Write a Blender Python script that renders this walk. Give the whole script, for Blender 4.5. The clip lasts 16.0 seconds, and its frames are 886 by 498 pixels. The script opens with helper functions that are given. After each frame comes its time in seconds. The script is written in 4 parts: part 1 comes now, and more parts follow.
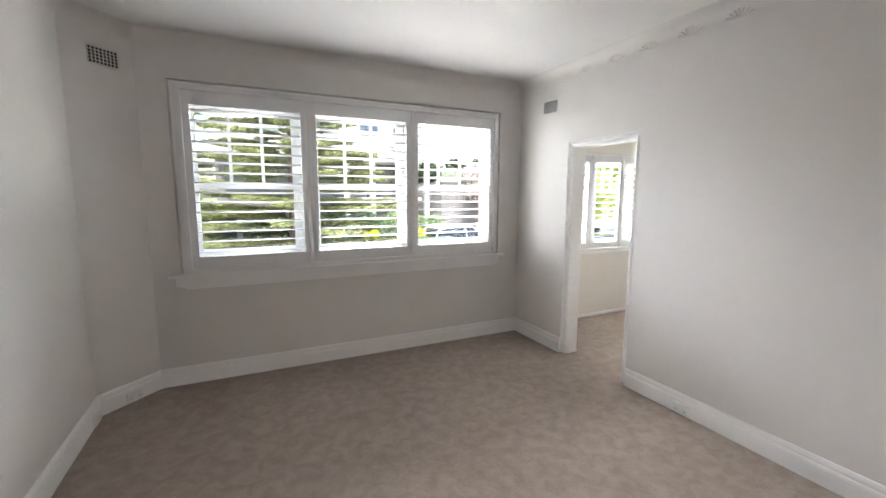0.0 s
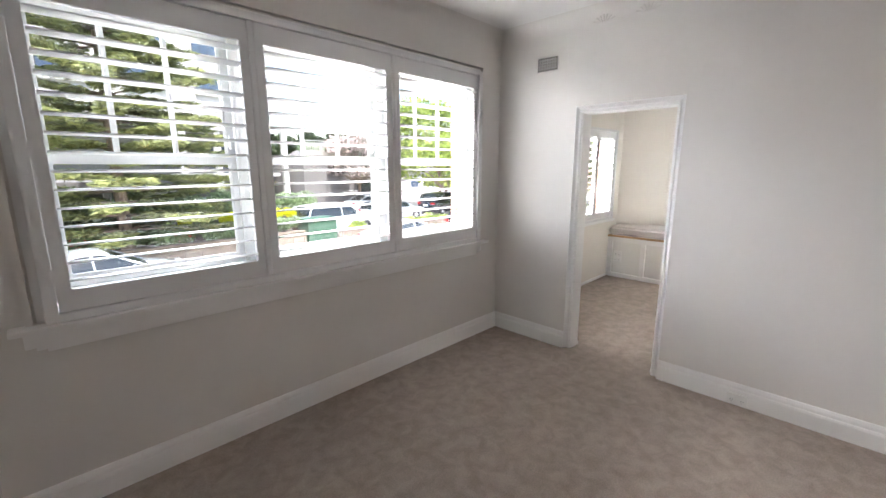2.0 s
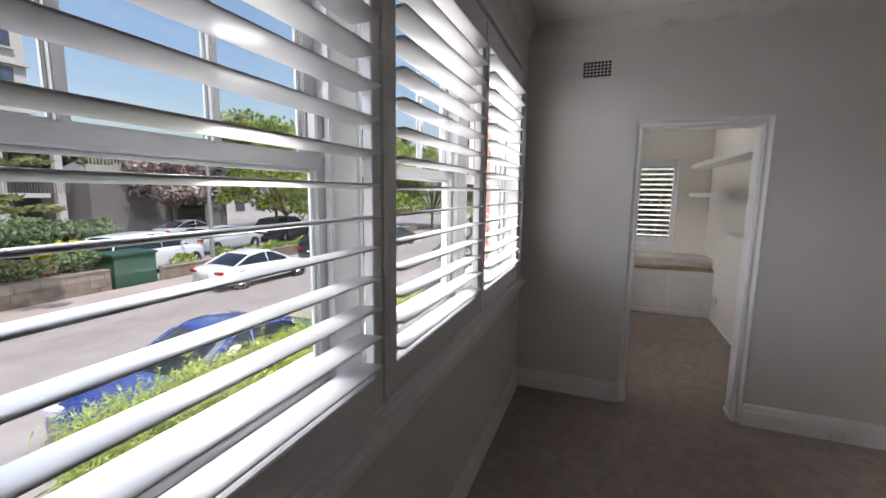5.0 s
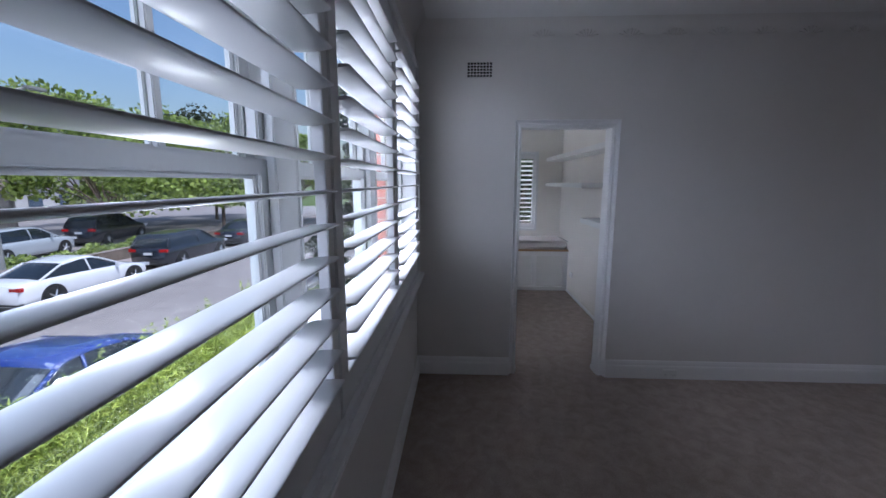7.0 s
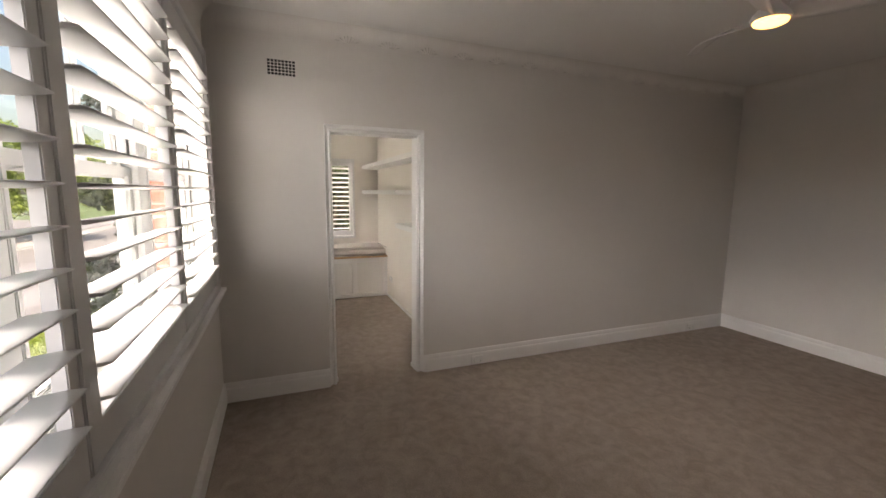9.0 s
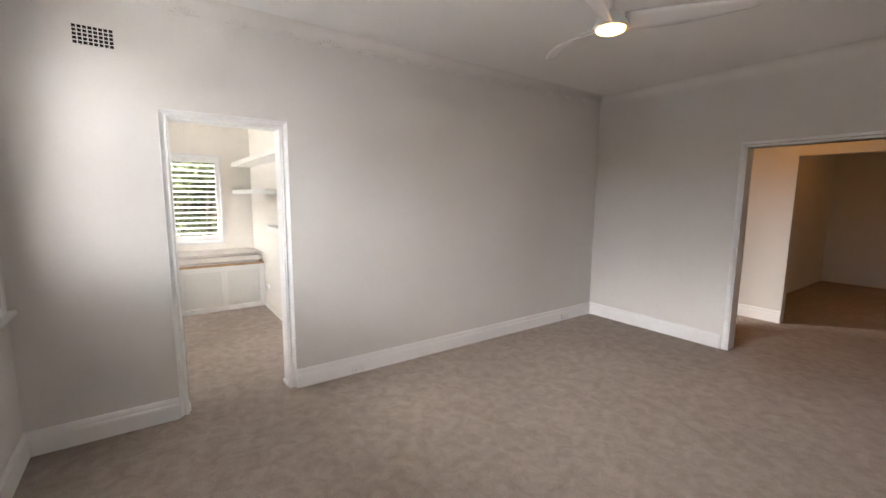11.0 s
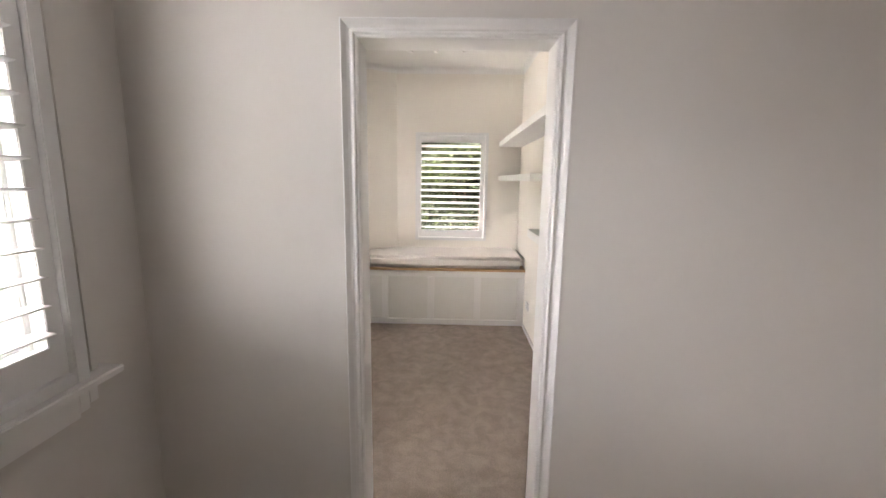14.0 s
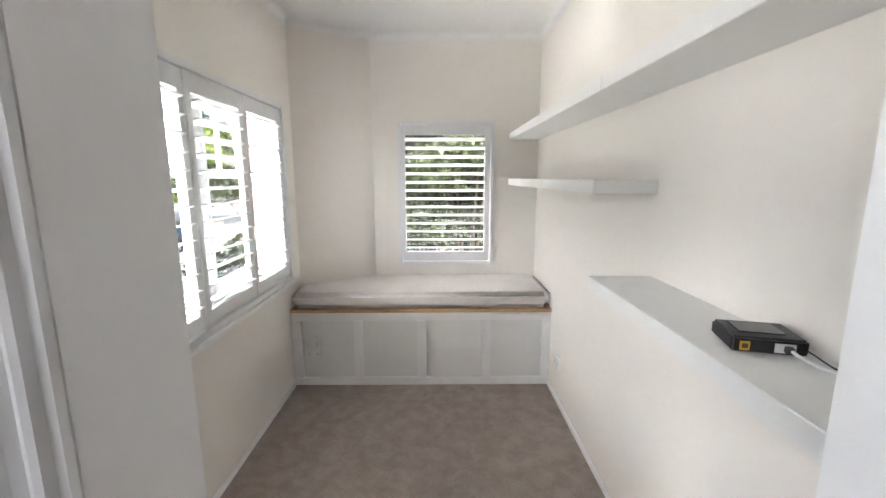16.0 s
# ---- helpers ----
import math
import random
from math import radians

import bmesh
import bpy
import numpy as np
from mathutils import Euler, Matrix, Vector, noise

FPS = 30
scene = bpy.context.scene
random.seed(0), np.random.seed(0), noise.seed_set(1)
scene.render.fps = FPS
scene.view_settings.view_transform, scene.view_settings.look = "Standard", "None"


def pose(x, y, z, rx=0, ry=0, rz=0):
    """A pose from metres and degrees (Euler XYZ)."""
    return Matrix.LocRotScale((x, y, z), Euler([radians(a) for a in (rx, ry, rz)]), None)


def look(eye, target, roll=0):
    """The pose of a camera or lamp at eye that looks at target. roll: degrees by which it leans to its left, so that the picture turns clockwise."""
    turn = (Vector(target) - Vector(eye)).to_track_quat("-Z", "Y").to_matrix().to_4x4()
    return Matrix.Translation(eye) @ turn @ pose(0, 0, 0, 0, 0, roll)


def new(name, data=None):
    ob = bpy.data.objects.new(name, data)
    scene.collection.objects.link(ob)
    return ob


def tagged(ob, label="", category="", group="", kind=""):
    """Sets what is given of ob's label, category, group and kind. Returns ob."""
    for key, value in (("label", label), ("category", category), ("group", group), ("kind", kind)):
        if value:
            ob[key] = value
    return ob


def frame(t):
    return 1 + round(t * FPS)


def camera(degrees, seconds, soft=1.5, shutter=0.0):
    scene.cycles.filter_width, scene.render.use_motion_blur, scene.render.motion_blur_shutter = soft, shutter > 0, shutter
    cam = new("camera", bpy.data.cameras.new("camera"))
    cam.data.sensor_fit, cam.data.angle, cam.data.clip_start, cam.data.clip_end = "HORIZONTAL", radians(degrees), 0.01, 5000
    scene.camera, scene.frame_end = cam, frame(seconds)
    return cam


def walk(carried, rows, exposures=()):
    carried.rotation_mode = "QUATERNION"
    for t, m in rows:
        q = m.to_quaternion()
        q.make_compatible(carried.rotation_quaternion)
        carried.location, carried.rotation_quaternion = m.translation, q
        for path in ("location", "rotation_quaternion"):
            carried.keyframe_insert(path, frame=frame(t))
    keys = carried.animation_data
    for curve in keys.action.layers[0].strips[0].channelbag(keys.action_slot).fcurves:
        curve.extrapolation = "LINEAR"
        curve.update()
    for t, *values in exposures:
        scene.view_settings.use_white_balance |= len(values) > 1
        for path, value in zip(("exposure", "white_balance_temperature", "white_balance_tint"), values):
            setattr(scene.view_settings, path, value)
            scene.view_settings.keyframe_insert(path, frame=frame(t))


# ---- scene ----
cam = camera(94.0, 16.0)
EXPOSURES = [(0.0, 2.05, 6300, 14), (1.2, 1.95, 6300, 14), (2.5, 1.8, 6400, 18), (4.0, 0.85, 6900, 20), (6.5, -0.15, 5300, 20), (8.0, -0.05, 5900, 20), (9.0, 0.8, 7400, 20), (10.0, 1.55, 7300, 20),
             (12.3, 2.1, 6000, 12), (13.2, 1.75, 6700, 18), (14.0, 1.4, 6900, 20), (14.5, 1.35, 6400, 18), (15.2, 1.4, 6100, 18), (16.0, 1.35, 6200, 16)]
PATH = [
    (0, (-0.077, 0.001, 1.583), (0.781, 1.788, 1.317), 0.3),
    (0.5, (-0.18, 0.284, 1.546), (0.814, 1.995, 1.256), -0.5),
    (1, (-0.329, 0.619, 1.557), (0.823, 2.219, 1.224), -0.1),
    (1.5, (-0.435, 1.027, 1.562), (0.844, 2.52, 1.194), -0.5),
    (2, (-0.517, 1.414, 1.593), (0.879, 2.793, 1.207), -0.1),
    (2.5, (-0.559, 1.807, 1.563), (0.93, 3.091, 1.198), 0.0),
    (3, (-0.563, 2.215, 1.562), (1.005, 3.409, 1.22), 0.1),
    (3.5, (-0.545, 2.588, 1.551), (1.1, 3.68, 1.232), 0.5),
    (4, (-0.524, 2.88, 1.561), (1.192, 3.863, 1.261), 0.8),
    (6.5, (-0.558, 3.498, 1.576), (1.404, 3.745, 1.276), 0.0),
    (7, (-0.576, 3.503, 1.606), (1.396, 3.594, 1.285), 0.1),
    (7.5, (-0.576, 3.489, 1.579), (1.399, 3.403, 1.275), 0.4),
    (8, (-0.564, 3.479, 1.582), (1.394, 3.197, 1.287), 0.6),
    (8.5, (-0.565, 3.447, 1.576), (1.353, 2.955, 1.293), 0.6),
    (9, (-0.569, 3.433, 1.575), (1.273, 2.704, 1.303), 0.6),
    (9.5, (-0.602, 3.376, 1.567), (1.142, 2.432, 1.306), 0.5),
    (10, (-0.608, 3.333, 1.56), (1.005, 2.178, 1.306), 0.4),
    (12.3, (-0.016, 2.892, 1.534), (1.636, 1.808, 1.224), 1.2),
    (12.5, (0.113, 2.845, 1.546), (1.871, 1.949, 1.22), 1.3),
    (13, (0.483, 2.751, 1.552), (2.421, 2.384, 1.217), 1.6),
    (13.5, (0.833, 2.713, 1.557), (2.805, 2.678, 1.221), 1.3),
    (14, (1.24, 2.709, 1.542), (3.212, 2.752, 1.212), 0.8),
    (14.5, (1.633, 2.696, 1.587), (3.601, 2.730, 1.228), 0.1),
    (15, (1.972, 2.721, 1.62), (3.938, 2.74, 1.252), 0.1),
    (15.5, (2.266, 2.754, 1.61), (4.234, 2.751, 1.25), -0.0),
    (16, (2.484, 2.784, 1.605), (4.455, 2.769, 1.264), -0.1),
]
walk(cam, [(t, look(eye, target, roll)) for t, eye, target, roll in PATH], EXPOSURES)



# ---- light ----
SUN_EL, SUN_AZ = 62.0, 205.0   # degrees; azimuth of the sun from +y, clockwise


def build_light():
    world = bpy.data.worlds.new("sky")
    scene.world = world
    world.use_nodes = True
    nt = world.node_tree
    bg = nt.nodes["Background"]
    sky = nt.nodes.new("ShaderNodeTexSky")
    sky.sky_type, sky.sun_disc = "NISHITA", False
    sky.dust_density, sky.air_density, sky.ozone_density = 2.6, 1.4, 2.5
    sky.sun_elevation, sky.sun_rotation = radians(SUN_EL), radians(SUN_AZ)
    nt.links.new(sky.outputs[0], bg.inputs[0])
    bg.inputs[1].default_value = 0.15
    sun = bpy.data.lights.new("sun", "SUN")
    sun.energy, sun.angle, sun.color = 4.0, radians(0.53), (1, 0.95, 0.88)
    a, e = radians(SUN_AZ), radians(SUN_EL)
    d = Vector((math.sin(a) * math.cos(e), math.cos(a) * math.cos(e), math.sin(e)))
    ob = new("sun", sun)
    ob.matrix_world = look(d * 30, (0, 0, 0))


def area_lamp(name, eye, target, w, h, power, color=(1, 1, 1), spread=180):
    lamp = bpy.data.lights.new(name, "AREA")
    lamp.shape, lamp.size, lamp.size_y, lamp.energy, lamp.color = "RECTANGLE", w, h, power, color
    lamp.spread = radians(spread)
    new(name, lamp).matrix_world = look(eye, target)


build_light()
# sky panels: unseen area lamps added outside the windows to boost daylight indoors
area_lamp("sky_fill_northwest", (-6.3, 9.4, 2.3), (1.0, 3.8, 1.5), 5.5, 3.4, 360, (0.97, 0.98, 1.0))
area_lamp("sky_fill_above", (0.6, 10.5, 4.2), (0.9, 3.8, 1.5), 8.0, 3.4, 560, (0.84, 0.92, 1.0))
area_lamp("sky_fill_study", (2.6, 7.2, 4.0), (4.6, 3.9, 1.5), 3.4, 2.4, 850, (1.0, 0.97, 0.90), 120)
# unseen low panel, added to throw light up at the study ceiling
area_lamp("bounce_fill_study", (4.5, 7.0, -0.9), (4.5, 3.9, 1.6), 3.4, 2.4, 230, (1.0, 0.96, 0.88), 120)
area_lamp("sky_fill_east", (7.7, 2.9, 3.5), (6.1, 2.7, 1.15), 2.0, 1.6, 1000, (1.0, 0.95, 0.87))
area_lamp("fan_lamp", (0.985, 0.945, 2.475), (0.985, 0.945, 0), 0.13, 0.13, 0.8, (1.0, 0.84, 0.64))
area_lamp("hall_lamp", (1.0, -2.4, 2.70), (1.0, -2.4, 0), 0.25, 0.25, 1.3, (1.0, 0.42, 0.07))
area_lamp("back_room_lamp", (0.4, -5.2, 2.70), (0.4, -5.2, 0), 0.25, 0.25, 1.2, (1.0, 0.40, 0.07))


# ---- materials ----
def material(name, color, rough=0.6, metal=0.0, noise_scale=0.0, amount=0.0, bump=0.0, bump_scale=200.0, fine=0.0, spec=0.5, coords="Object"):
    m = bpy.data.materials.new(name)
    m.use_nodes = True
    nt = m.node_tree
    b = nt.nodes["Principled BSDF"]
    b.inputs["Roughness"].default_value, b.inputs["Metallic"].default_value = rough, metal
    b.inputs["Base Color"].default_value = (*color, 1)
    b.inputs["Specular IOR Level"].default_value = spec
    tc = nt.nodes.new("ShaderNodeTexCoord")

    def noise_node(scale, detail=4):
        n = nt.nodes.new("ShaderNodeTexNoise")
        n.inputs["Scale"].default_value, n.inputs["Detail"].default_value = scale, detail
        nt.links.new(tc.outputs[coords], n.inputs["Vector"])
        return n
    if amount:
        n1, n2 = noise_node(noise_scale), noise_node(noise_scale * 14, 3)
        add = nt.nodes.new("ShaderNodeMath")
        add.operation = "MULTIPLY_ADD"
        nt.links.new(n2.outputs[0], add.inputs[0])
        add.inputs[1].default_value = fine
        nt.links.new(n1.outputs[0], add.inputs[2])
        mr = nt.nodes.new("ShaderNodeMapRange")
        mr.inputs[1].default_value, mr.inputs[2].default_value = 0.3 + fine / 2, 0.7 + fine / 2
        mr.inputs[3].default_value, mr.inputs[4].default_value = 1 - amount, 1 + amount
        nt.links.new(add.outputs[0], mr.inputs[0])
        mul = nt.nodes.new("ShaderNodeVectorMath")
        mul.operation = "SCALE"
        mul.inputs[0].default_value = color
        nt.links.new(mr.outputs[0], mul.inputs["Scale"])
        nt.links.new(mul.outputs[0], b.inputs["Base Color"])
    if bump:
        n3 = noise_node(bump_scale, 3)
        bp = nt.nodes.new("ShaderNodeBump")
        bp.inputs["Strength"].default_value, bp.inputs["Distance"].default_value = bump, 0.01
        nt.links.new(n3.outputs[0], bp.inputs["Height"])
        nt.links.new(bp.outputs[0], b.inputs["Normal"])
    return m


def glow(name, color, strength):
    m = bpy.data.materials.new(name)
    m.use_nodes = True
    b = m.node_tree.nodes["Principled BSDF"]
    b.inputs["Base Color"].default_value = (0.8, 0.8, 0.8, 1)
    b.inputs["Emission Color"].default_value = (*color, 1)
    b.inputs["Emission Strength"].default_value = strength
    return m


def glass_material():
    m = bpy.data.materials.new("window_glass")
    m.use_nodes = True
    nt = m.node_tree
    out = nt.nodes["Material Output"]
    nt.nodes.remove(nt.nodes["Principled BSDF"])
    tr, gl, mix, fr = (nt.nodes.new("ShaderNode" + k) for k in ("BsdfTransparent", "BsdfGlossy", "MixShader", "LayerWeight"))
    gl.inputs["Roughness"].default_value = 0.01
    tr.inputs[0].default_value = (0.96, 0.98, 0.97, 1)
    fr.inputs["Blend"].default_value = 0.5
    power, scale = nt.nodes.new("ShaderNodeMath"), nt.nodes.new("ShaderNodeMath")
    power.operation, scale.operation = "POWER", "MULTIPLY_ADD"
    power.inputs[1].default_value = 5.0
    scale.inputs[1].default_value, scale.inputs[2].default_value = 0.45, 0.03
    nt.links.new(fr.outputs["Facing"], power.inputs[0])
    nt.links.new(power.outputs[0], scale.inputs[0])
    nt.links.new(scale.outputs[0], mix.inputs[0])
    nt.links.new(tr.outputs[0], mix.inputs[1])
    nt.links.new(gl.outputs[0], mix.inputs[2])
    nt.links.new(mix.outputs[0], out.inputs[0])
    return m


M_WALL = material("wall_paint", (0.71, 0.692, 0.665), 0.7, 0, 1.3, 0.02, 0.10, 3.0, 0.3)
M_WALL2 = material("study_wall_paint", (0.80, 0.765, 0.71), 0.7, 0, 1.3, 0.012, 0.08, 3.0, 0.3)
M_CEIL = material("ceiling_paint", (0.80, 0.795, 0.78), 0.85, 0, 1.1, 0.012, 0.05, 200, 0.2)
M_TRIM = material("gloss_trim", (0.84, 0.84, 0.835), 0.35, 0, 3, 0.015, 0.03, 60, 0.3)
M_SHUT = material("shutter_paint", (0.74, 0.745, 0.75), 0.30, 0, 4, 0.01)
M_SASH = material("sash_paint", (0.70, 0.71, 0.70), 0.4, 0, 6, 0.03, 0.05, 40, 0.4)
def carpet_material():
    """Cut-pile carpet: crushed patches a hand wide, tufts, and a slow drift of tone."""
    m = material("carpet", (0.345, 0.293, 0.256), 0.98, spec=0.08)
    nt = m.node_tree
    b, tc = nt.nodes["Principled BSDF"], nt.nodes.new("ShaderNodeTexCoord")

    def noise(scale, detail, distort):
        n = nt.nodes.new("ShaderNodeTexNoise")
        n.inputs["Scale"].default_value, n.inputs["Detail"].default_value, n.inputs["Distortion"].default_value = scale, detail, distort
        n.inputs["Roughness"].default_value = 0.62
        nt.links.new(tc.outputs["Object"], n.inputs["Vector"])
        return n.outputs[0]

    def ramp(src, lo, hi, a, c):
        n = nt.nodes.new("ShaderNodeMapRange")
        for k, v in zip((1, 2, 3, 4), (lo, hi, a, c)):
            n.inputs[k].default_value = v
        nt.links.new(src, n.inputs[0])
        return n.outputs[0]

    def mul(a, c):
        n = nt.nodes.new("ShaderNodeMath")
        n.operation = "MULTIPLY"
        nt.links.new(a, n.inputs[0])
        nt.links.new(c, n.inputs[1])
        return n.outputs[0]
    drift, patch, tuft = noise(0.9, 2, 0.3), noise(11, 8, 0.5), noise(130, 3, 0.0)
    total = mul(mul(ramp(drift, 0.3, 0.7, 0.93, 1.07), ramp(patch, 0.36, 0.64, 0.88, 1.13)), ramp(tuft, 0.3, 0.7, 0.86, 1.14))
    sc = nt.nodes.new("ShaderNodeVectorMath")
    sc.operation = "SCALE"
    sc.inputs[0].default_value = (0.345, 0.293, 0.256)
    nt.links.new(total, sc.inputs["Scale"])
    nt.links.new(sc.outputs[0], b.inputs["Base Color"])
    last = None
    for src, strength, dist in ((patch, 0.5, 0.02), (tuft, 0.8, 0.006)):
        bp = nt.nodes.new("ShaderNodeBump")
        bp.inputs["Strength"].default_value, bp.inputs["Distance"].default_value = strength, dist
        nt.links.new(src, bp.inputs["Height"])
        if last:
            nt.links.new(last, bp.inputs["Normal"])
        last = bp.outputs[0]
    nt.links.new(last, b.inputs["Normal"])
    return m


M_CARPET = carpet_material()
M_BLACK = material("vent_hole_shade", (0.006, 0.006, 0.006), 0.95)
M_GLASS = glass_material()


# ---- mesh helpers ----
def box(bm, x0, y0, z0, x1, y1, z1, m=None):
    vs = [bm.verts.new((x, y, z)) for z in (z0, z1) for y in (y0, y1) for x in (x0, x1)]
    if m is not None:
        for v in vs:
            v.co = m @ v.co
    for f in ((0, 2, 3, 1), (4, 5, 7, 6), (0, 1, 5, 4), (1, 3, 7, 5), (3, 2, 6, 7), (2, 0, 4, 6)):
        bm.faces.new([vs[i] for i in f])
    return vs


def part(name, bm, mat, parent=None, label="", kind="", bevel=0.0, smooth=False):
    if bevel:
        bmesh.ops.bevel(bm, geom=list(bm.edges), offset=bevel, segments=2, affect="EDGES", clamp_overlap=True)
    me = bpy.data.meshes.new(name)
    bmesh.ops.recalc_face_normals(bm, faces=bm.faces)
    bm.to_mesh(me)
    bm.free()
    me.materials.append(mat)
    if smooth:
        for p in me.polygons:
            p.use_smooth = True
    ob = new(name, me)
    if parent:
        ob.parent = parent
    return tagged(ob, label, kind=kind)


def ring(bm, x0, x1, z0, z1, a0, a1, b0, b1, y0, y1):
    """A flat frame in one piece, with a rectangular opening (a0, a1, b0, b1)."""
    o, i = ((x0, z0), (x1, z0), (x1, z1), (x0, z1)), ((a0, b0), (a1, b0), (a1, b1), (a0, b1))
    v = [[bm.verts.new((x, y, z)) for x, z in r] for y in (y0, y1) for r in (o, i)]
    for k in range(4):
        n = (k + 1) % 4
        bm.faces.new((v[0][k], v[0][n], v[1][n], v[1][k]))
        bm.faces.new((v[2][k], v[3][k], v[3][n], v[2][n]))
        bm.faces.new((v[0][k], v[2][k], v[2][n], v[0][n]))
        bm.faces.new((v[1][k], v[1][n], v[3][n], v[3][k]))


def thing(name, label, category, group="", at=None, kind=""):
    ob = new(name)
    if at is not None:
        ob.matrix_world = at
    return tagged(ob, label, category, group, kind)


def boxes(name, lst, mat, parent=None, label="", kind="", bevel=0.0, m=None):
    bm = bmesh.new()
    for b in lst:
        box(bm, *b, m=m)
    return part(name, bm, mat, parent, label, kind, bevel)


def sweep(bm, path, profile, closed=False):
    """Sweeps a profile (out, up) along a flat path; out is to the left of the way."""
    pts = [Vector((p[0], p[1], 0)) for p in path]
    n = len(pts)
    rings = []
    for i, p in enumerate(pts):
        a = (p - pts[i - 1]).normalized() if i or closed else None
        b = (pts[(i + 1) % n] - p).normalized() if i < n - 1 or closed else None
        a, b = a or b, b or a
        na, nb = Vector((-a.y, a.x, 0)), Vector((-b.y, b.x, 0))
        d = (na + nb)
        d = d / max(0.2, d.dot(na))
        z = path[i][2] if len(path[i]) > 2 else 0
        rings.append([bm.verts.new(p + d * o + Vector((0, 0, u + z))) for o, u in profile])
    k = len(profile)
    for i in range(n if closed else n - 1):
        r, s = rings[i], rings[(i + 1) % n]
        for j in range(k):
            bm.faces.new((r[j], s[j], s[(j + 1) % k], r[(j + 1) % k]))
    if not closed:
        bm.faces.new(rings[0])
        bm.faces.new(rings[-1][::-1])


def wall(name, p0, p1, thick, z0, z1, mat, holes=()):
    """A wall whose inner face runs from p0 to p1; thick goes to the right of the way. holes: (s0, s1, za, zb)."""
    p0, p1 = Vector((*p0, 0)), Vector((*p1, 0))
    length = (p1 - p0).length
    ang = math.atan2(p1.y - p0.y, p1.x - p0.x)
    m = Matrix.Translation(p0) @ Matrix.Rotation(ang, 4, "Z")
    xs = sorted({0, length, *[h[0] for h in holes], *[h[1] for h in holes]})
    bm = bmesh.new()
    for a, b in zip(xs, xs[1:]):
        cuts = sorted((h[2], h[3]) for h in holes if h[0] <= a + 1e-6 and h[1] >= b - 1e-6)
        z = z0
        for c, d in cuts:
            if c > z + 1e-6:
                box(bm, a, -thick, z, b, 0, c, m)
            z = d
        if z < z1:
            box(bm, a, -thick, z, b, 0, z1, m)
    return part(name, bm, mat, kind="structure")


# ---- plan ----
CEIL = 2.77
XW, XE, YS, YN = -1.085, 2.725, -1.525, 3.87      # main room faces
CH = 0.33                                         # chamfer
DY0, DY1, DTOP, XE2 = 2.346, 3.059, 2.034, 2.89    # doorway to the study
SY0, SY1, SX1 = 1.935, 3.92, 6.125
SC = (0.36, 0.56)                                # study chamfer along x and y
OUT = 0.30
OX0, OX1, OTOP, YS2 = -0.45, 1.105, 2.02, -1.67   # opening to the hall


def build_structure():
    win = (-0.52, 2.40, 0.93, 2.40)
    wall("wall_north", (XE + 0.0, YN), (XW + CH, YN), OUT, -0.02, CEIL, M_WALL, [(XE - win[1], XE - win[0], win[2], win[3])])
    wall("wall_northwest", (XW + CH, YN), (XW, YN - CH), OUT, -0.02, CEIL, M_WALL)
    wall("wall_west", (XW, YN - CH), (XW, YS), 0.2, -0.02, CEIL, M_WALL)
    wall("wall_south", (XW, YS), (XE, YS), -YS2 + YS, -0.02, CEIL, M_WALL, [(OX0 - XW, OX1 - XW, -0.02, OTOP)])
    wall("wall_east", (XE, YS), (XE, YN), XE2 - XE, -0.02, CEIL, M_WALL, [(DY0 - 0.042 - YS, DY1 + 0.042 - YS, -0.02, DTOP + 0.042)])
    boxes("floor", [(XW - 0.3, YS - 6.5, -0.12, 6.4, 4.16, 0.0)], M_CARPET, kind="structure")
    boxes("ceiling", [(XW - 0.3, YS - 6.5, CEIL, 6.4, 4.16, CEIL + 0.15)], M_CEIL, kind="structure")
    sw = (3.26, 5.50, 0.86, 2.10)
    wall("study_wall_north", (SX1 - SC[0], SY1), (XE2, SY1), OUT, -0.02, CEIL, M_WALL2, [(SX1 - SC[0] - sw[1], SX1 - SC[0] - sw[0], sw[2], sw[3])])
    wall("study_wall_northeast", (SX1, SY1 - SC[1]), (SX1 - SC[0], SY1), OUT, -0.02, CEIL, M_WALL2)
    fw = (2.31, 3.145, 0.835, 2.075)
    wall("study_wall_east", (SX1, SY0), (SX1, SY1 - SC[1]), OUT, -0.02, CEIL, M_WALL2, [(fw[0] - SY0, fw[1] - SY0, fw[2], fw[3])])
    wall("study_wall_south", (XE2, SY0), (SX1, SY0), 0.15, -0.02, CEIL, M_WALL2)
    # study-side skin of the dividing wall is the wall itself
    # hall
    wall("hall_wall_south", (-1.2, -3.12), (3.2, -3.12), 0.12, -0.02, CEIL, M_WALL, [(0.0, 1.11 + 1.2, -0.02, 2.04)])
    wall("hall_wall_east", (3.2, -3.12), (3.2, YS2), 0.12, -0.02, CEIL, M_WALL)
    wall("hall_wall_west", (-1.2, YS2), (-1.2, -7.1), 0.12, -0.02, CEIL, M_WALL)
    wall("back_wall_south", (-1.2, -7.1), (1.6, -7.1), 0.12, -0.02, CEIL, M_WALL)
    wall("back_wall_east", (1.6, -7.1), (1.6, -3.24), 0.12, -0.02, CEIL, M_WALL)


build_structure()


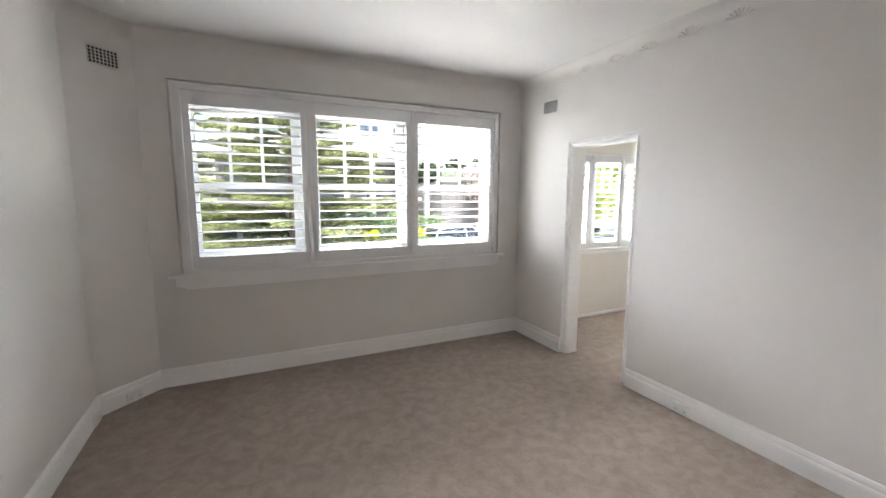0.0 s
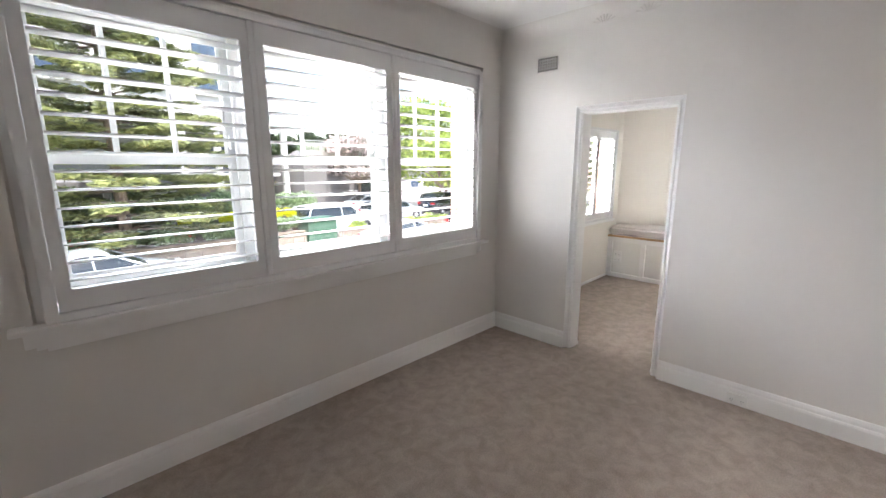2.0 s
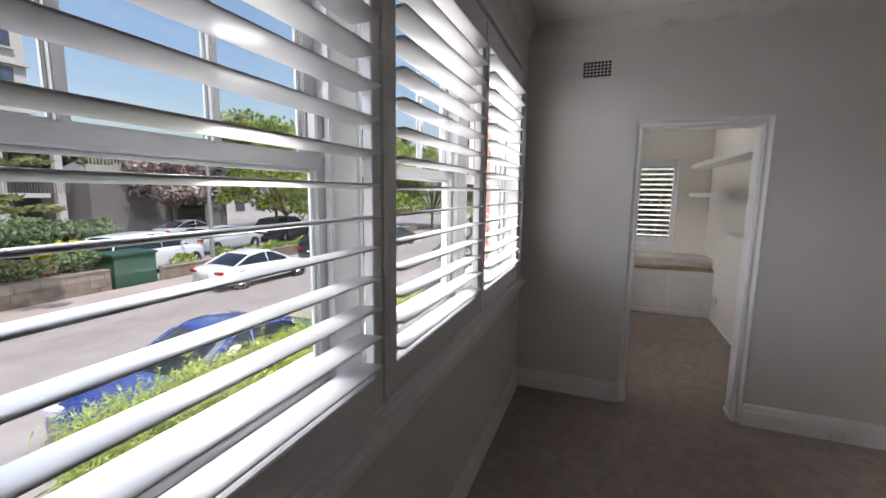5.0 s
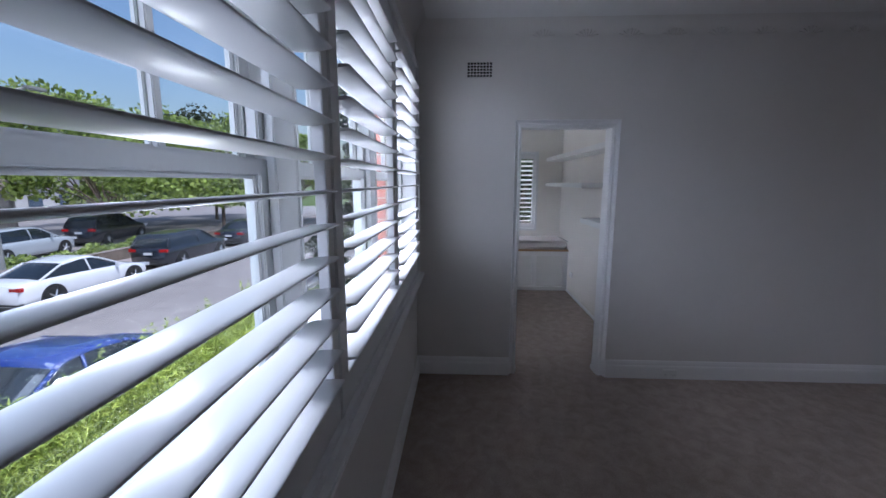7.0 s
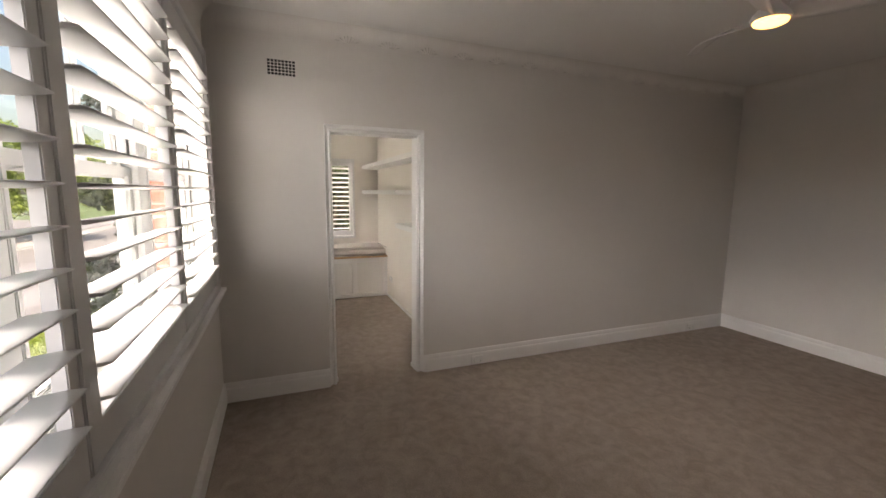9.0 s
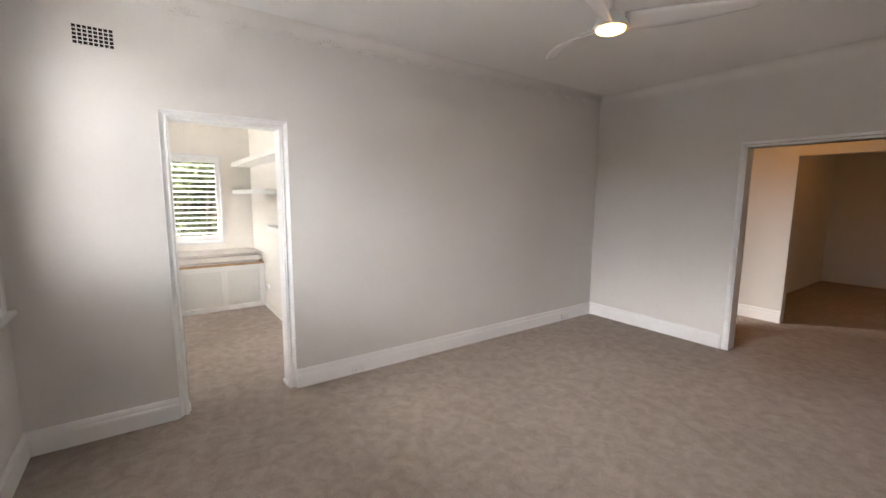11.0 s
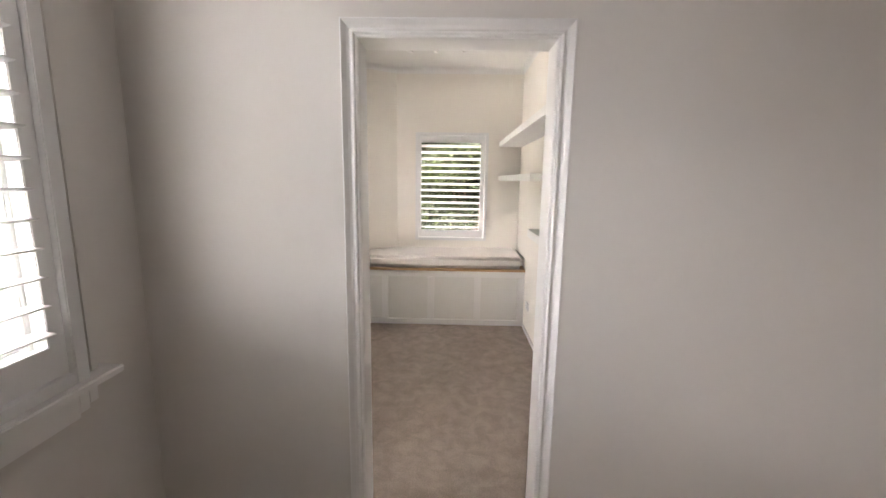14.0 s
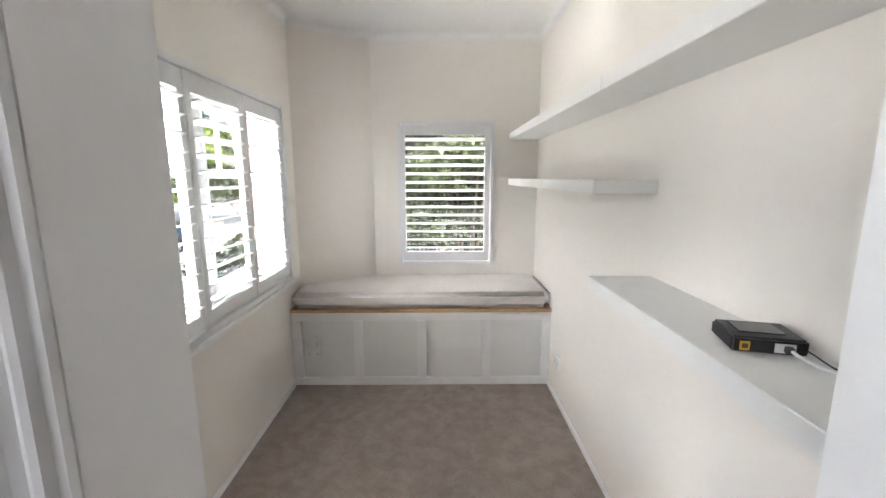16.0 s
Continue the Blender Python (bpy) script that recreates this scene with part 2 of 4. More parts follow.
# ---- shutters ----
def louvre_mesh(length, chord, thick):
    bm = bmesh.new()
    n = 16
    ends = []
    for x in (-length / 2, length / 2):
        ends.append([bm.verts.new((x, math.cos(2 * math.pi * i / n) * chord / 2, math.copysign(abs(math.sin(2 * math.pi * i / n)) ** 0.85, math.sin(2 * math.pi * i / n)) * thick / 2)) for i in range(n)])
    for i in range(n):
        bm.faces.new((ends[0][i], ends[0][(i + 1) % n], ends[1][(i + 1) % n], ends[1][i]))
    bm.faces.new(ends[0][::-1])
    bm.faces.new(ends[1])
    bmesh.ops.recalc_face_normals(bm, faces=bm.faces)
    me = bpy.data.meshes.new("louvre")
    bm.to_mesh(me)
    bm.free()
    me.materials.append(M_SHUT)
    for p in me.polygons:
        p.use_smooth = len(p.vertices) == 4
    return me


def shutter_panel(parent, at, w, z0, z1, o, count, chord=0.089, tilt=-5.0):
    """A hinged shutter panel, seen from -y: its face at y=0, from x=0 to w; o: opening (x0, x1, z0, z1)."""
    x0, x1, a, b = o
    th = 0.028
    bm = bmesh.new()
    ring(bm, 0.0, w, z0, z1, x0, x1, a, b, 0.0, th)
    p = part("shutter_panel", bm, M_SHUT, parent, bevel=0.0025)
    p.matrix_basis = at
    me = louvre_mesh(x1 - x0 - 0.004, chord, 0.0105)
    for i in range(count):
        l = new("louvre", me)
        l.parent = p
        l.location = ((x0 + x1) / 2, th / 2, a + (b - a) * (i + 0.5) / count)
        l.rotation_euler = (radians(tilt), 0, 0)
    for z in (z0 + 0.16, (z0 + z1) / 2, z1 - 0.16):
        h = boxes("hinge", [(-0.004, -0.0035, z - 0.035, 0.004, 0.004, z + 0.035)], M_SHUT, p)
    return p


def main_window():
    yf = 3.82
    zs0, zs1 = 0.97, 2.36
    fr = thing("plantation_shutters", "three white plantation shutters in a white frame, louvres open", "window shutters", at=pose(-0.02, 0, 0))
    for b in ((-0.50, yf - 0.012, 0.93, -0.455, 3.93, 2.40), (2.375, yf - 0.012, 0.93, 2.42, 3.93, 2.40),
              (-0.455, yf - 0.011, zs1 + 0.003, 2.375, 3.93, 2.40), (-0.455, yf - 0.011, 0.93, 2.375, 3.93, zs0 - 0.003)):
        boxes("frame", [b], M_SHUT, fr, bevel=0.003)
    for a in (0.463, 1.437):
        boxes("post", [(a, yf, zs0 - 0.002, a + 0.03, 3.86, zs1 + 0.002)], M_SHUT, fr, bevel=0.003)
    for a, b, o0, o1 in ((-0.452, 0.460, -0.40, 0.415), (0.496, 1.434, 0.545, 1.38), (1.470, 2.372, 1.505, 2.322)):
        shutter_panel(fr, pose(a, yf + 0.004, 0), b - a, zs0, zs1, (o0 - a, o1 - a, 1.065, 2.255), 15)
    bm = bmesh.new()
    ring(bm, -0.548, 2.428, 0.925, 2.425, -0.521, 2.401, 0.93, 2.401, 3.858, 3.90)
    part("trim", bm, M_TRIM, kind="structure", bevel=0.002)
    # raised bead added round the trim: its gap makes the dark line of a recess
    bm = bmesh.new()
    ring(bm, -0.584, 2.464, 0.930, 2.461, -0.560, 2.440, 0.9305, 2.437, 3.842, 3.90)
    part("trim", bm, M_WALL, kind="structure", bevel=0.002)
    boxes("window_sill", [(-0.64, 3.785, 0.905, 2.50, 3.93, 0.929)], M_TRIM, kind="structure", bevel=0.004)
    boxes("trim", [(-0.53, 3.845, 0.80, 2.39, 3.9, 0.903), (-0.565, 3.846, 0.812, -0.53, 3.9, 0.903), (-0.60, 3.847, 0.826, -0.565, 3.9, 0.903), (2.39, 3.846, 0.812, 2.425, 3.9, 0.903), (2.425, 3.847, 0.826, 2.46, 3.9, 0.903)], M_TRIM, kind="structure", bevel=0.003)


main_window()


def sash(parent, x0, x1, z0, z1, y, th, stile, lights, name, low, high):
    """One window sash: rails, stiles, glazing bars and panes."""
    bm = bmesh.new()
    ring(bm, x0, x1, z0, z1, x0 + stile, x1 - stile, z0 + low, z1 - high, y, y + th)
    g0, g1, h0, h1 = x0 + stile, x1 - stile, z0 + low, z1 - high
    ring(bm, g0, g1, h0, h1, g0 + 0.009, g1 - 0.009, h0 + 0.009, h1 - 0.009, y + 0.009, y + th - 0.009)
    w = part(name, bm, M_SASH, parent, bevel=0.003)
    gx0, gx1 = x0 + stile, x1 - stile
    step = (gx1 - gx0) / lights
    for i in range(1, lights):
        boxes("glazing_bar", [(gx0 + i * step - 0.009, y + 0.002, z0 + low, gx0 + i * step + 0.009, y + 0.014, z1 - high),
                              (gx0 + i * step - 0.013, y + 0.014, z0 + low, gx0 + i * step + 0.013, y + th - 0.006, z1 - high)], M_SASH, w, bevel=0.002)
    for i in range(lights):
        p = boxes("pane", [(gx0 + i * step + 0.005, y + th / 2 - 0.002, z0 + low - 0.002, gx0 + (i + 1) * step - 0.005, y + th / 2 + 0.002, z1 - high + 0.002)], M_GLASS, w)
        p.visible_shadow = False
    return w


def sash_window(x0, x1, z0, z1, cuts, y0, label):
    """Double-hung sashes side by side in a box frame between x0 and x1."""
    fr = thing("sash_window", label, "window")
    d = 0.085
    for b in ((x0, y0, z0, x0 + 0.05, y0 + d, z1), (x1 - 0.05, y0, z0, x1, y0 + d, z1), (x0 + 0.05, y0, z1 - 0.05, x1 - 0.05, y0 + d, z1)):
        boxes("frame", [b], M_SASH, fr, bevel=0.003)
    boxes("sill", [(x0 + 0.05, y0 - 0.01, z0, x1 - 0.05, y0 + d + 0.12, z0 + 0.045)], M_SASH, fr, bevel=0.004)
    for c in cuts:
        boxes("mullion", [(c - 0.055, y0, z0 + 0.045, c + 0.055, y0 + d, z1 - 0.05)], M_SASH, fr, bevel=0.003)
    for c in [*cuts, x0, x1]:
        for k in (-1, 1):
            if x0 < c + k * 0.06 < x1:
                boxes("bead", [(c + k * 0.064 - 0.010, y0 - 0.004, z0 + 0.045, c + k * 0.064 + 0.010, y0 + 0.018, z1 - 0.05)], M_SASH, fr, bevel=0.003)
    edges = [x0, *cuts, x1]
    zm = 1.638 if z1 > 2.2 else 1.628
    for a, b in zip(edges, edges[1:]):
        a, b = a + 0.057, b - 0.057
        sash(fr, a, b, z0 + 0.047, zm + 0.018, y0 + 0.020, 0.030, 0.047, 1, "lower_sash", 0.05, 0.035)
        sash(fr, a, b, zm - 0.018, z1 - 0.052, y0 + 0.052, 0.030, 0.047, 3, "upper_sash", 0.035, 0.045)
        boxes("sash_stop", [(b - 0.040, y0 + 0.022, zm + 0.06, b - 0.010, y0 + 0.051, zm + 0.135)], M_SASH, fr, bevel=0.004)
    return fr


sash_window(-0.515, 2.395, 1.0, 2.36, (0.446, 1.426), 3.935, "white painted timber double-hung sash window behind the shutters")
sash_window(3.28, 5.48, 0.90, 2.08, (3.94, 4.60), 3.99, "white painted sash window in the study behind shutters")


def study_windows():
    yf = 3.885
    fr = thing("plantation_shutters", "four white plantation shutters on the study window, louvres tilted open", "window shutters")
    for b in ((3.26, yf - 0.012, 0.86, 3.295, 3.985, 2.10), (5.465, yf - 0.012, 0.86, 5.50, 3.985, 2.10),
              (3.295, yf - 0.011, 2.07, 5.465, 3.985, 2.10), (3.295, yf - 0.011, 0.86, 5.465, 3.985, 0.895), (4.362, yf, 0.896, 4.384, 3.95, 2.069)):
        boxes("frame", [b], M_SHUT, fr, bevel=0.003)
    for a, b, o0, o1 in ((3.298, 3.825, 3.345, 3.78), (3.83, 4.36, 3.875, 4.32), (4.386, 4.915, 4.42, 4.86), (4.92, 5.463, 4.955, 5.405)):
        shutter_panel(fr, pose(a, yf + 0.004, 0), b - a, 0.90, 2.067, (o0 - a, o1 - a, 0.975, 1.98), 13, tilt=-12)
    boxes("window_sill", [(3.20, 3.865, 0.83, 5.56, 3.985, 0.858)], M_TRIM, kind="structure", bevel=0.004)
    x = SX1
    fe = thing("plantation_shutters", "single white plantation shutter over the window seat, louvres open", "window shutters")
    for b in ((x - 0.030, 2.31, 0.835, x + 0.06, 2.345, 2.075), (x - 0.030, 3.11, 0.835, x + 0.06, 3.145, 2.075),
              (x - 0.029, 2.345, 2.045, x + 0.06, 3.11, 2.075), (x - 0.029, 2.345, 0.835, x + 0.06, 3.11, 0.87)):
        boxes("frame", [b], M_SHUT, fe, bevel=0.003)
    r = Matrix.Translation((x - 0.018, 3.108, 0)) @ Matrix.Rotation(radians(-90), 4, "Z")
    shutter_panel(fe, r, 0.76, 0.873, 2.042, (0.028, 0.712, 0.955, 1.962), 14, tilt=-14)
    g = thing("casement_window", "clear glazed window behind the shutter over the seat", "window")
    for b in ((x + 0.10, 2.31, 0.835, x + 0.15, 2.345, 2.075), (x + 0.10, 3.11, 0.835, x + 0.15, 3.145, 2.075),
              (x + 0.10, 2.345, 2.04, x + 0.15, 3.11, 2.075), (x + 0.10, 2.345, 0.835, x + 0.15, 3.11, 0.875)):
        boxes("frame", [b], M_SASH, g, bevel=0.003)
    p = boxes("pane", [(x + 0.123, 2.343, 0.873, x + 0.127, 3.112, 2.042)], M_GLASS, g)
    p.visible_shadow = False


study_windows()


# ---- trim ----
SKIRT = [(0, 0), (0.02, 0), (0.02, 0.095), (0.017, 0.108), (0.012, 0.112), (0.012, 0.132), (0.007, 0.148), (0, 0.152)]
SKIRT_LOW = [(0, 0), (0.012, 0), (0.012, 0.028), (0.008, 0.034), (0, 0.034)]
ARCH = [(0, 0), (0, 0.005), (0.008, 0.006), (0.011, 0.012), (0.016, 0.014), (0.021, 0.012), (0.024, 0.0045), (0.029, 0.004), (0.040, 0.009), (0.049, 0.015), (0.053, 0.0145), (0.054, 0.011), (0.054, 0)]

ARCH_IN = [(0, -0.031), (0, -0.021), (0.007, -0.020), (0.010, -0.013), (0.015, -0.011), (0.020, -0.013), (0.023, -0.022), (0.028, -0.022), (0.036, -0.016), (0.046, -0.002), (0.050, 0.003), (0.054, 0.002), (0.054, -0.031)]


def trim_run(name, path, profile, closed=False, mat=None):
    bm = bmesh.new()
    sweep(bm, path, profile, closed)
    return part(name, bm, mat or M_TRIM, kind="structure")


def architrave(m, u0, u1, top, profile):
    """Moulded frame round an opening; m takes (along, up, out) to the world."""
    bm = bmesh.new()
    sweep(bm, [(u1, 0), (u1, top), (u0, top), (u0, 0)], [(-o, w) for o, w in profile])
    for v in bm.verts:
        v.co = m @ v.co
    return part("architrave", bm, M_TRIM, kind="structure")


def build_trim():
    # skirting of the main room, broken at the openings
    trim_run("baseboard", [(XW + 0.0, YS), (OX0 - 0.058, YS)], SKIRT)
    trim_run("baseboard", [(OX1 + 0.058, YS), (XE, YS), (XE, DY0 - 0.043)], SKIRT)
    trim_run("baseboard", [(XE, DY1 + 0.043), (XE, YN), (XW + CH, YN), (XW, YN - CH), (XW, YS)], SKIRT)
    trim_run("baseboard", [(XE2, SY0), (5.49, SY0)], SKIRT_LOW)
    trim_run("baseboard", [(5.49, SY1), (XE2, SY1)], SKIRT_LOW)
    trim_run("baseboard", [(1.11, -3.12), (3.2, -3.12)], [(o, u) for o, u in SKIRT])
    loop = [(XW, YS), (XE, YS), (XE, YN), (XW + CH, YN), (XW, YN - CH)]
    r = 0.112
    cove = [(0, 2.640), (0.0008, 2.640)] + [(0.0012 + r * (1 - math.cos(a)), CEIL - r + 0.0015 + r * math.sin(a)) for a in [radians(x) for x in range(6, 91, 7)]] + [(r, CEIL + 0.002), (0, CEIL + 0.002)]
    trim_run("cornice", loop, cove, True, M_WALL)
    s2 = [(XE2, SY0), (SX1, SY0), (SX1, SY1 - SC[1]), (SX1 - SC[0], SY1), (XE2, SY1)]
    cove2 = [(0, 2.712), (0.0008, 2.712)] + [(0.001 + 0.05 * (1 - math.cos(a)), CEIL - 0.05 + 0.0015 + 0.05 * math.sin(a)) for a in [radians(x) for x in range(10, 91, 16)]] + [(0.05, CEIL + 0.002), (0, CEIL + 0.002)]
    trim_run("cornice", s2, cove2, True, M_CEIL)
    architrave(Matrix(((0, 0, -1, XE), (1, 0, 0, 0), (0, 1, 0, 0), (0, 0, 0, 1))), DY0 + 0.012, DY1 - 0.012, DTOP - 0.012, ARCH_IN)
    architrave(Matrix(((1, 0, 0, 0), (0, 0, 1, YS), (0, 1, 0, 0), (0, 0, 0, 1))), OX0 + 0.012, OX1 - 0.012, DTOP - 0.012, ARCH)
    t = 0.014
    boxes("door_lining", [(XE + 0.029, DY0 - 0.044, 0, XE2 + 0.003, DY0 + t, DTOP)], M_TRIM, kind="structure")
    boxes("door_lining", [(XE + 0.029, DY1 - t, 0, XE2 + 0.003, DY1 + 0.044, DTOP)], M_TRIM, kind="structure")
    boxes("door_lining", [(XE + 0.0285, DY0 - 0.044, DTOP - t, XE2 + 0.0035, DY1 + 0.044, DTOP + 0.044)], M_TRIM, kind="structure")
    boxes("baseboard", [(XE + 0.050, DY0 + t, 0, XE2 + 0.002, DY0 + t + 0.012, 0.034)], M_TRIM, kind="structure", bevel=0.003)
    boxes("baseboard", [(XE + 0.050, DY1 - t - 0.012, 0, XE2 + 0.002, DY1 - t, 0.034)], M_TRIM, kind="structure", bevel=0.003)
    boxes("door_lining", [(OX1 - t, YS2 - 0.002, 0, OX1 + 0.001, YS + 0.001, DTOP)], M_TRIM, kind="structure")
    boxes("door_lining", [(OX0 - 0.001, YS2 - 0.002, 0, OX0 + t, YS + 0.001, DTOP)], M_TRIM, kind="structure")
    boxes("door_lining", [(OX0 + t, YS2 - 0.002, DTOP - t, OX1 - t, YS + 0.001, DTOP + 0.001)], M_TRIM, kind="structure")
    # plaster sunbursts on the cornice of the east wall
    bm = bmesh.new()
    for i in range(14):
        y = 2.915 - 0.3165 * i
        for k in range(7):
            u = k - 3
            z1 = 2.712 - 0.0035 * u * u

            def at(yo, z, h):
                rise = max(0.0, z - 2.658)
                return Vector((XE - 0.002 - (0.112 - math.sqrt(0.112 ** 2 - rise * rise)) - h, y + yo, z))
            b, t = u * 0.012, u * 0.027
            p = [at(b - 0.004, 2.663, 0), at(b + 0.004, 2.663, 0), at(t + 0.006, z1, 0), at(t - 0.006, z1, 0), at(b, 2.668, 0.007), at(t, z1 - 0.008, 0.008)]
            v = [bm.verts.new(q) for q in p]
            for f in ((0, 1, 4), (1, 2, 5, 4), (2, 3, 5), (3, 0, 4, 5)):
                bm.faces.new([v[j] for j in f])
    part("cornice_sunbursts", bm, M_WALL, kind="structure")


build_trim()

# ---- fixtures ----
M_PLASTIC = material("white_plastic", (0.80, 0.80, 0.79), 0.3)
M_DARK = material("dark_plastic", (0.018, 0.018, 0.02), 0.45, 0, 60, 0.1, 0.1, 900)
M_METAL = material("brushed_metal", (0.6, 0.6, 0.6), 0.35, 1.0)


def wall_vent(m, label):
    v = thing("wall_vent", label, "air vent", at=m)
    w, h, nx, nz = 0.19, 0.109, 8, 5
    # shallow black sheet paints the darkness inside the vent holes
    boxes("backing", [(0, 0.0005, 0, w, 0.003, h)], M_BLACK, v)
    bx = []
    px, pz = w / nx, h / nz
    for i in range(nx + 1):
        bx.append((max(0, i * px - 0.0028), 0.003, 0, min(w, i * px + 0.0028), 0.006, h))
    a = boxes("grille", bx, M_WALL, v)
    for k in range(nz + 1):
        z0, z1 = max(0, k * pz - 0.0026), min(h, k * pz + 0.0026)
        boxes("bar", [(0.0002, 0.0032, z0, w - 0.0002, 0.0057, z1)], M_WALL, v)


def outlet(m, label):
    o = thing("power_outlet", label, "power outlet", "double power outlets", at=m)
    boxes("plate", [(-0.058, 0, 0, 0.058, 0.017, 0.072)], M_PLASTIC, o, bevel=0.003)
    for k in (-1, 1):
        boxes("switch", [(k * 0.030 - 0.006, 0.0165, 0.050, k * 0.030 + 0.006, 0.020, 0.062)], M_PLASTIC, o, bevel=0.001)
        bm = bmesh.new()
        for dx, a in ((-0.007, 30), (0.007, -30), (0, 0)):
            mm = Matrix.Translation((k * 0.030 + dx, 0.0175, 0.030 - (0.010 if a == 0 else 0))) @ Matrix.Rotation(radians(a), 4, "Y")
            box(bm, -0.001, -0.001, -0.004, 0.001, 0.0004, 0.004, mm)
        part("socket", bm, M_DARK, o)


def facing(x, y, z, deg):
    return pose(x, y, z, 0, 0, deg)


wall_vent(Matrix.Translation((XE, 3.285, 2.385)) @ Matrix.Rotation(radians(90), 4, "Z"), "painted wall vent with rows of dark square holes above the doorway")
cx, cy = XW + CH, YN
wall_vent(Matrix.Translation((XW + CH - 0.08, YN - 0.08, 2.45)) @ Matrix.Rotation(radians(225), 4, "Z"), "painted wall vent with dark square holes on the splayed wall")
outlet(facing(XE - 0.020, 1.79, 0.014, 90), "white double power outlet set on the skirting board")
outlet(facing(XE - 0.020, -0.98, 0.014, 90), "white double power outlet low on the skirting in the far corner")
outlet(facing(XW + 0.165 + 0.014, YN - 0.165 - 0.014, 0.014, 225), "white double power outlet on the skirting of the splayed wall")
outlet(facing(XW + 0.020, 3.40, 0.014, 270), "white double power outlet on the skirting beside the splayed corner")


def ceiling_fan():
    c = Vector((0.985, 0.945, 0))
    f = thing("ceiling_fan", "white three-bladed ceiling fan with a lit warm lamp under its hub", "ceiling fan", at=pose(c.x, c.y, 0))
    white = material("fan_white", (0.78, 0.78, 0.78), 0.4, 0, 4, 0.01)

    def lathe(name, prof, mat, seg=32):
        bm = bmesh.new()
        rings = [[bm.verts.new((r * math.cos(2 * math.pi * i / seg), r * math.sin(2 * math.pi * i / seg), z)) for i in range(seg)] for r, z in prof]
        for a, b in zip(rings, rings[1:]):
            for i in range(seg):
                bm.faces.new((a[i], a[(i + 1) % seg], b[(i + 1) % seg], b[i]))
        bm.faces.new(rings[0])
        bm.faces.new(rings[-1])
        return part(name, bm, mat, f, smooth=True)
    lathe("canopy", [(0.06, 2.769), (0.06, 2.745), (0.045, 2.715), (0.02, 2.705)], white)
    lathe("rod", [(0.011, 2.71), (0.011, 2.58)], white)
    lathe("motor", [(0.03, 2.60), (0.05, 2.575), (0.085, 2.535), (0.095, 2.515), (0.088, 2.503)], white)
    lathe("lamp", [(0.082, 2.507), (0.078, 2.490), (0.06, 2.482)], glow("fan_lamp_glow", (1.0, 0.50, 0.14), 3.2))
    for k in range(3):
        bm = bmesh.new()
        n = 14
        top, bot = [], []
        for i in range(n + 1):
            t = i / n
            r = 0.07 + 0.66 * t
            w = 0.052 + 0.018 * math.sin(math.pi * min(1, t * 1.1)) - 0.004 * t
            if t > 0.9:
                w *= 1 - ((t - 0.9) * 10) ** 2 * 0.25
            pitch = radians(26 * (1 - t) ** 1.2 + 9)
            z = 2.535 + 0.02 * t + 0.03 * math.sin(math.pi * t) * 0.4
            sweep_y = 0.05 * math.sin(math.pi * t)
            row = [(r, sweep_y + s * w * math.cos(pitch), z - s * w * math.sin(pitch)) for s in (-1, -0.5, 0, 0.5, 1)]
            top.append([bm.verts.new((x, y, zz + 0.004)) for x, y, zz in row])
            bot.append([bm.verts.new((x, y, zz - 0.004)) for x, y, zz in row])
        for a in range(n):
            for j in range(4):
                bm.faces.new((top[a][j], top[a + 1][j], top[a + 1][j + 1], top[a][j + 1]))
                bm.faces.new((bot[a][j], bot[a][j + 1], bot[a + 1][j + 1], bot[a + 1][j]))
            for j in (0, 4):
                bm.faces.new((top[a][j], bot[a][j], bot[a + 1][j], top[a + 1][j]))
        for a in (0, n):
            for j in range(4):
                bm.faces.new((top[a][j], top[a][j + 1], bot[a][j + 1], bot[a][j]))
        b = part("blade", bm, white, f, smooth=True)
        b.rotation_euler = (0, 0, radians((216, 338, 98)[k]))


ceiling_fan()

# ---- study ----
M_FABRIC = material("grey_fabric", (0.66, 0.625, 0.595), 0.95, 0, 6, 0.04, 0.3, 900, 0.6, 0.15)
M_SEAM = material("dark_piping", (0.14, 0.12, 0.11), 0.9)
M_OAK = material("oak_board", (0.50, 0.32, 0.17), 0.5, 0, 9, 0.12, 0.1, 80, 0.4)
M_SHELF = material("shelf_and_shaded_panel_paint", (0.78, 0.78, 0.76), 0.45, 0, 2, 0.012, 0.03, 90, 0.3)


def slab(name, pts, z0, z1, mat, parent, bevel, label="", seg=3):
    bm = bmesh.new()
    lo = [bm.verts.new((x, y, z0)) for x, y in pts]
    hi = [bm.verts.new((x, y, z1)) for x, y in pts]
    n = len(pts)
    for i in range(n):
        bm.faces.new((lo[i], lo[(i + 1) % n], hi[(i + 1) % n], hi[i]))
    bm.faces.new(lo[::-1])
    bm.faces.new(hi)
    bmesh.ops.bevel(bm, geom=list(bm.edges), offset=bevel, segments=seg, affect="EDGES", clamp_overlap=True)
    return part(name, bm, mat, parent, label, smooth=seg > 2)


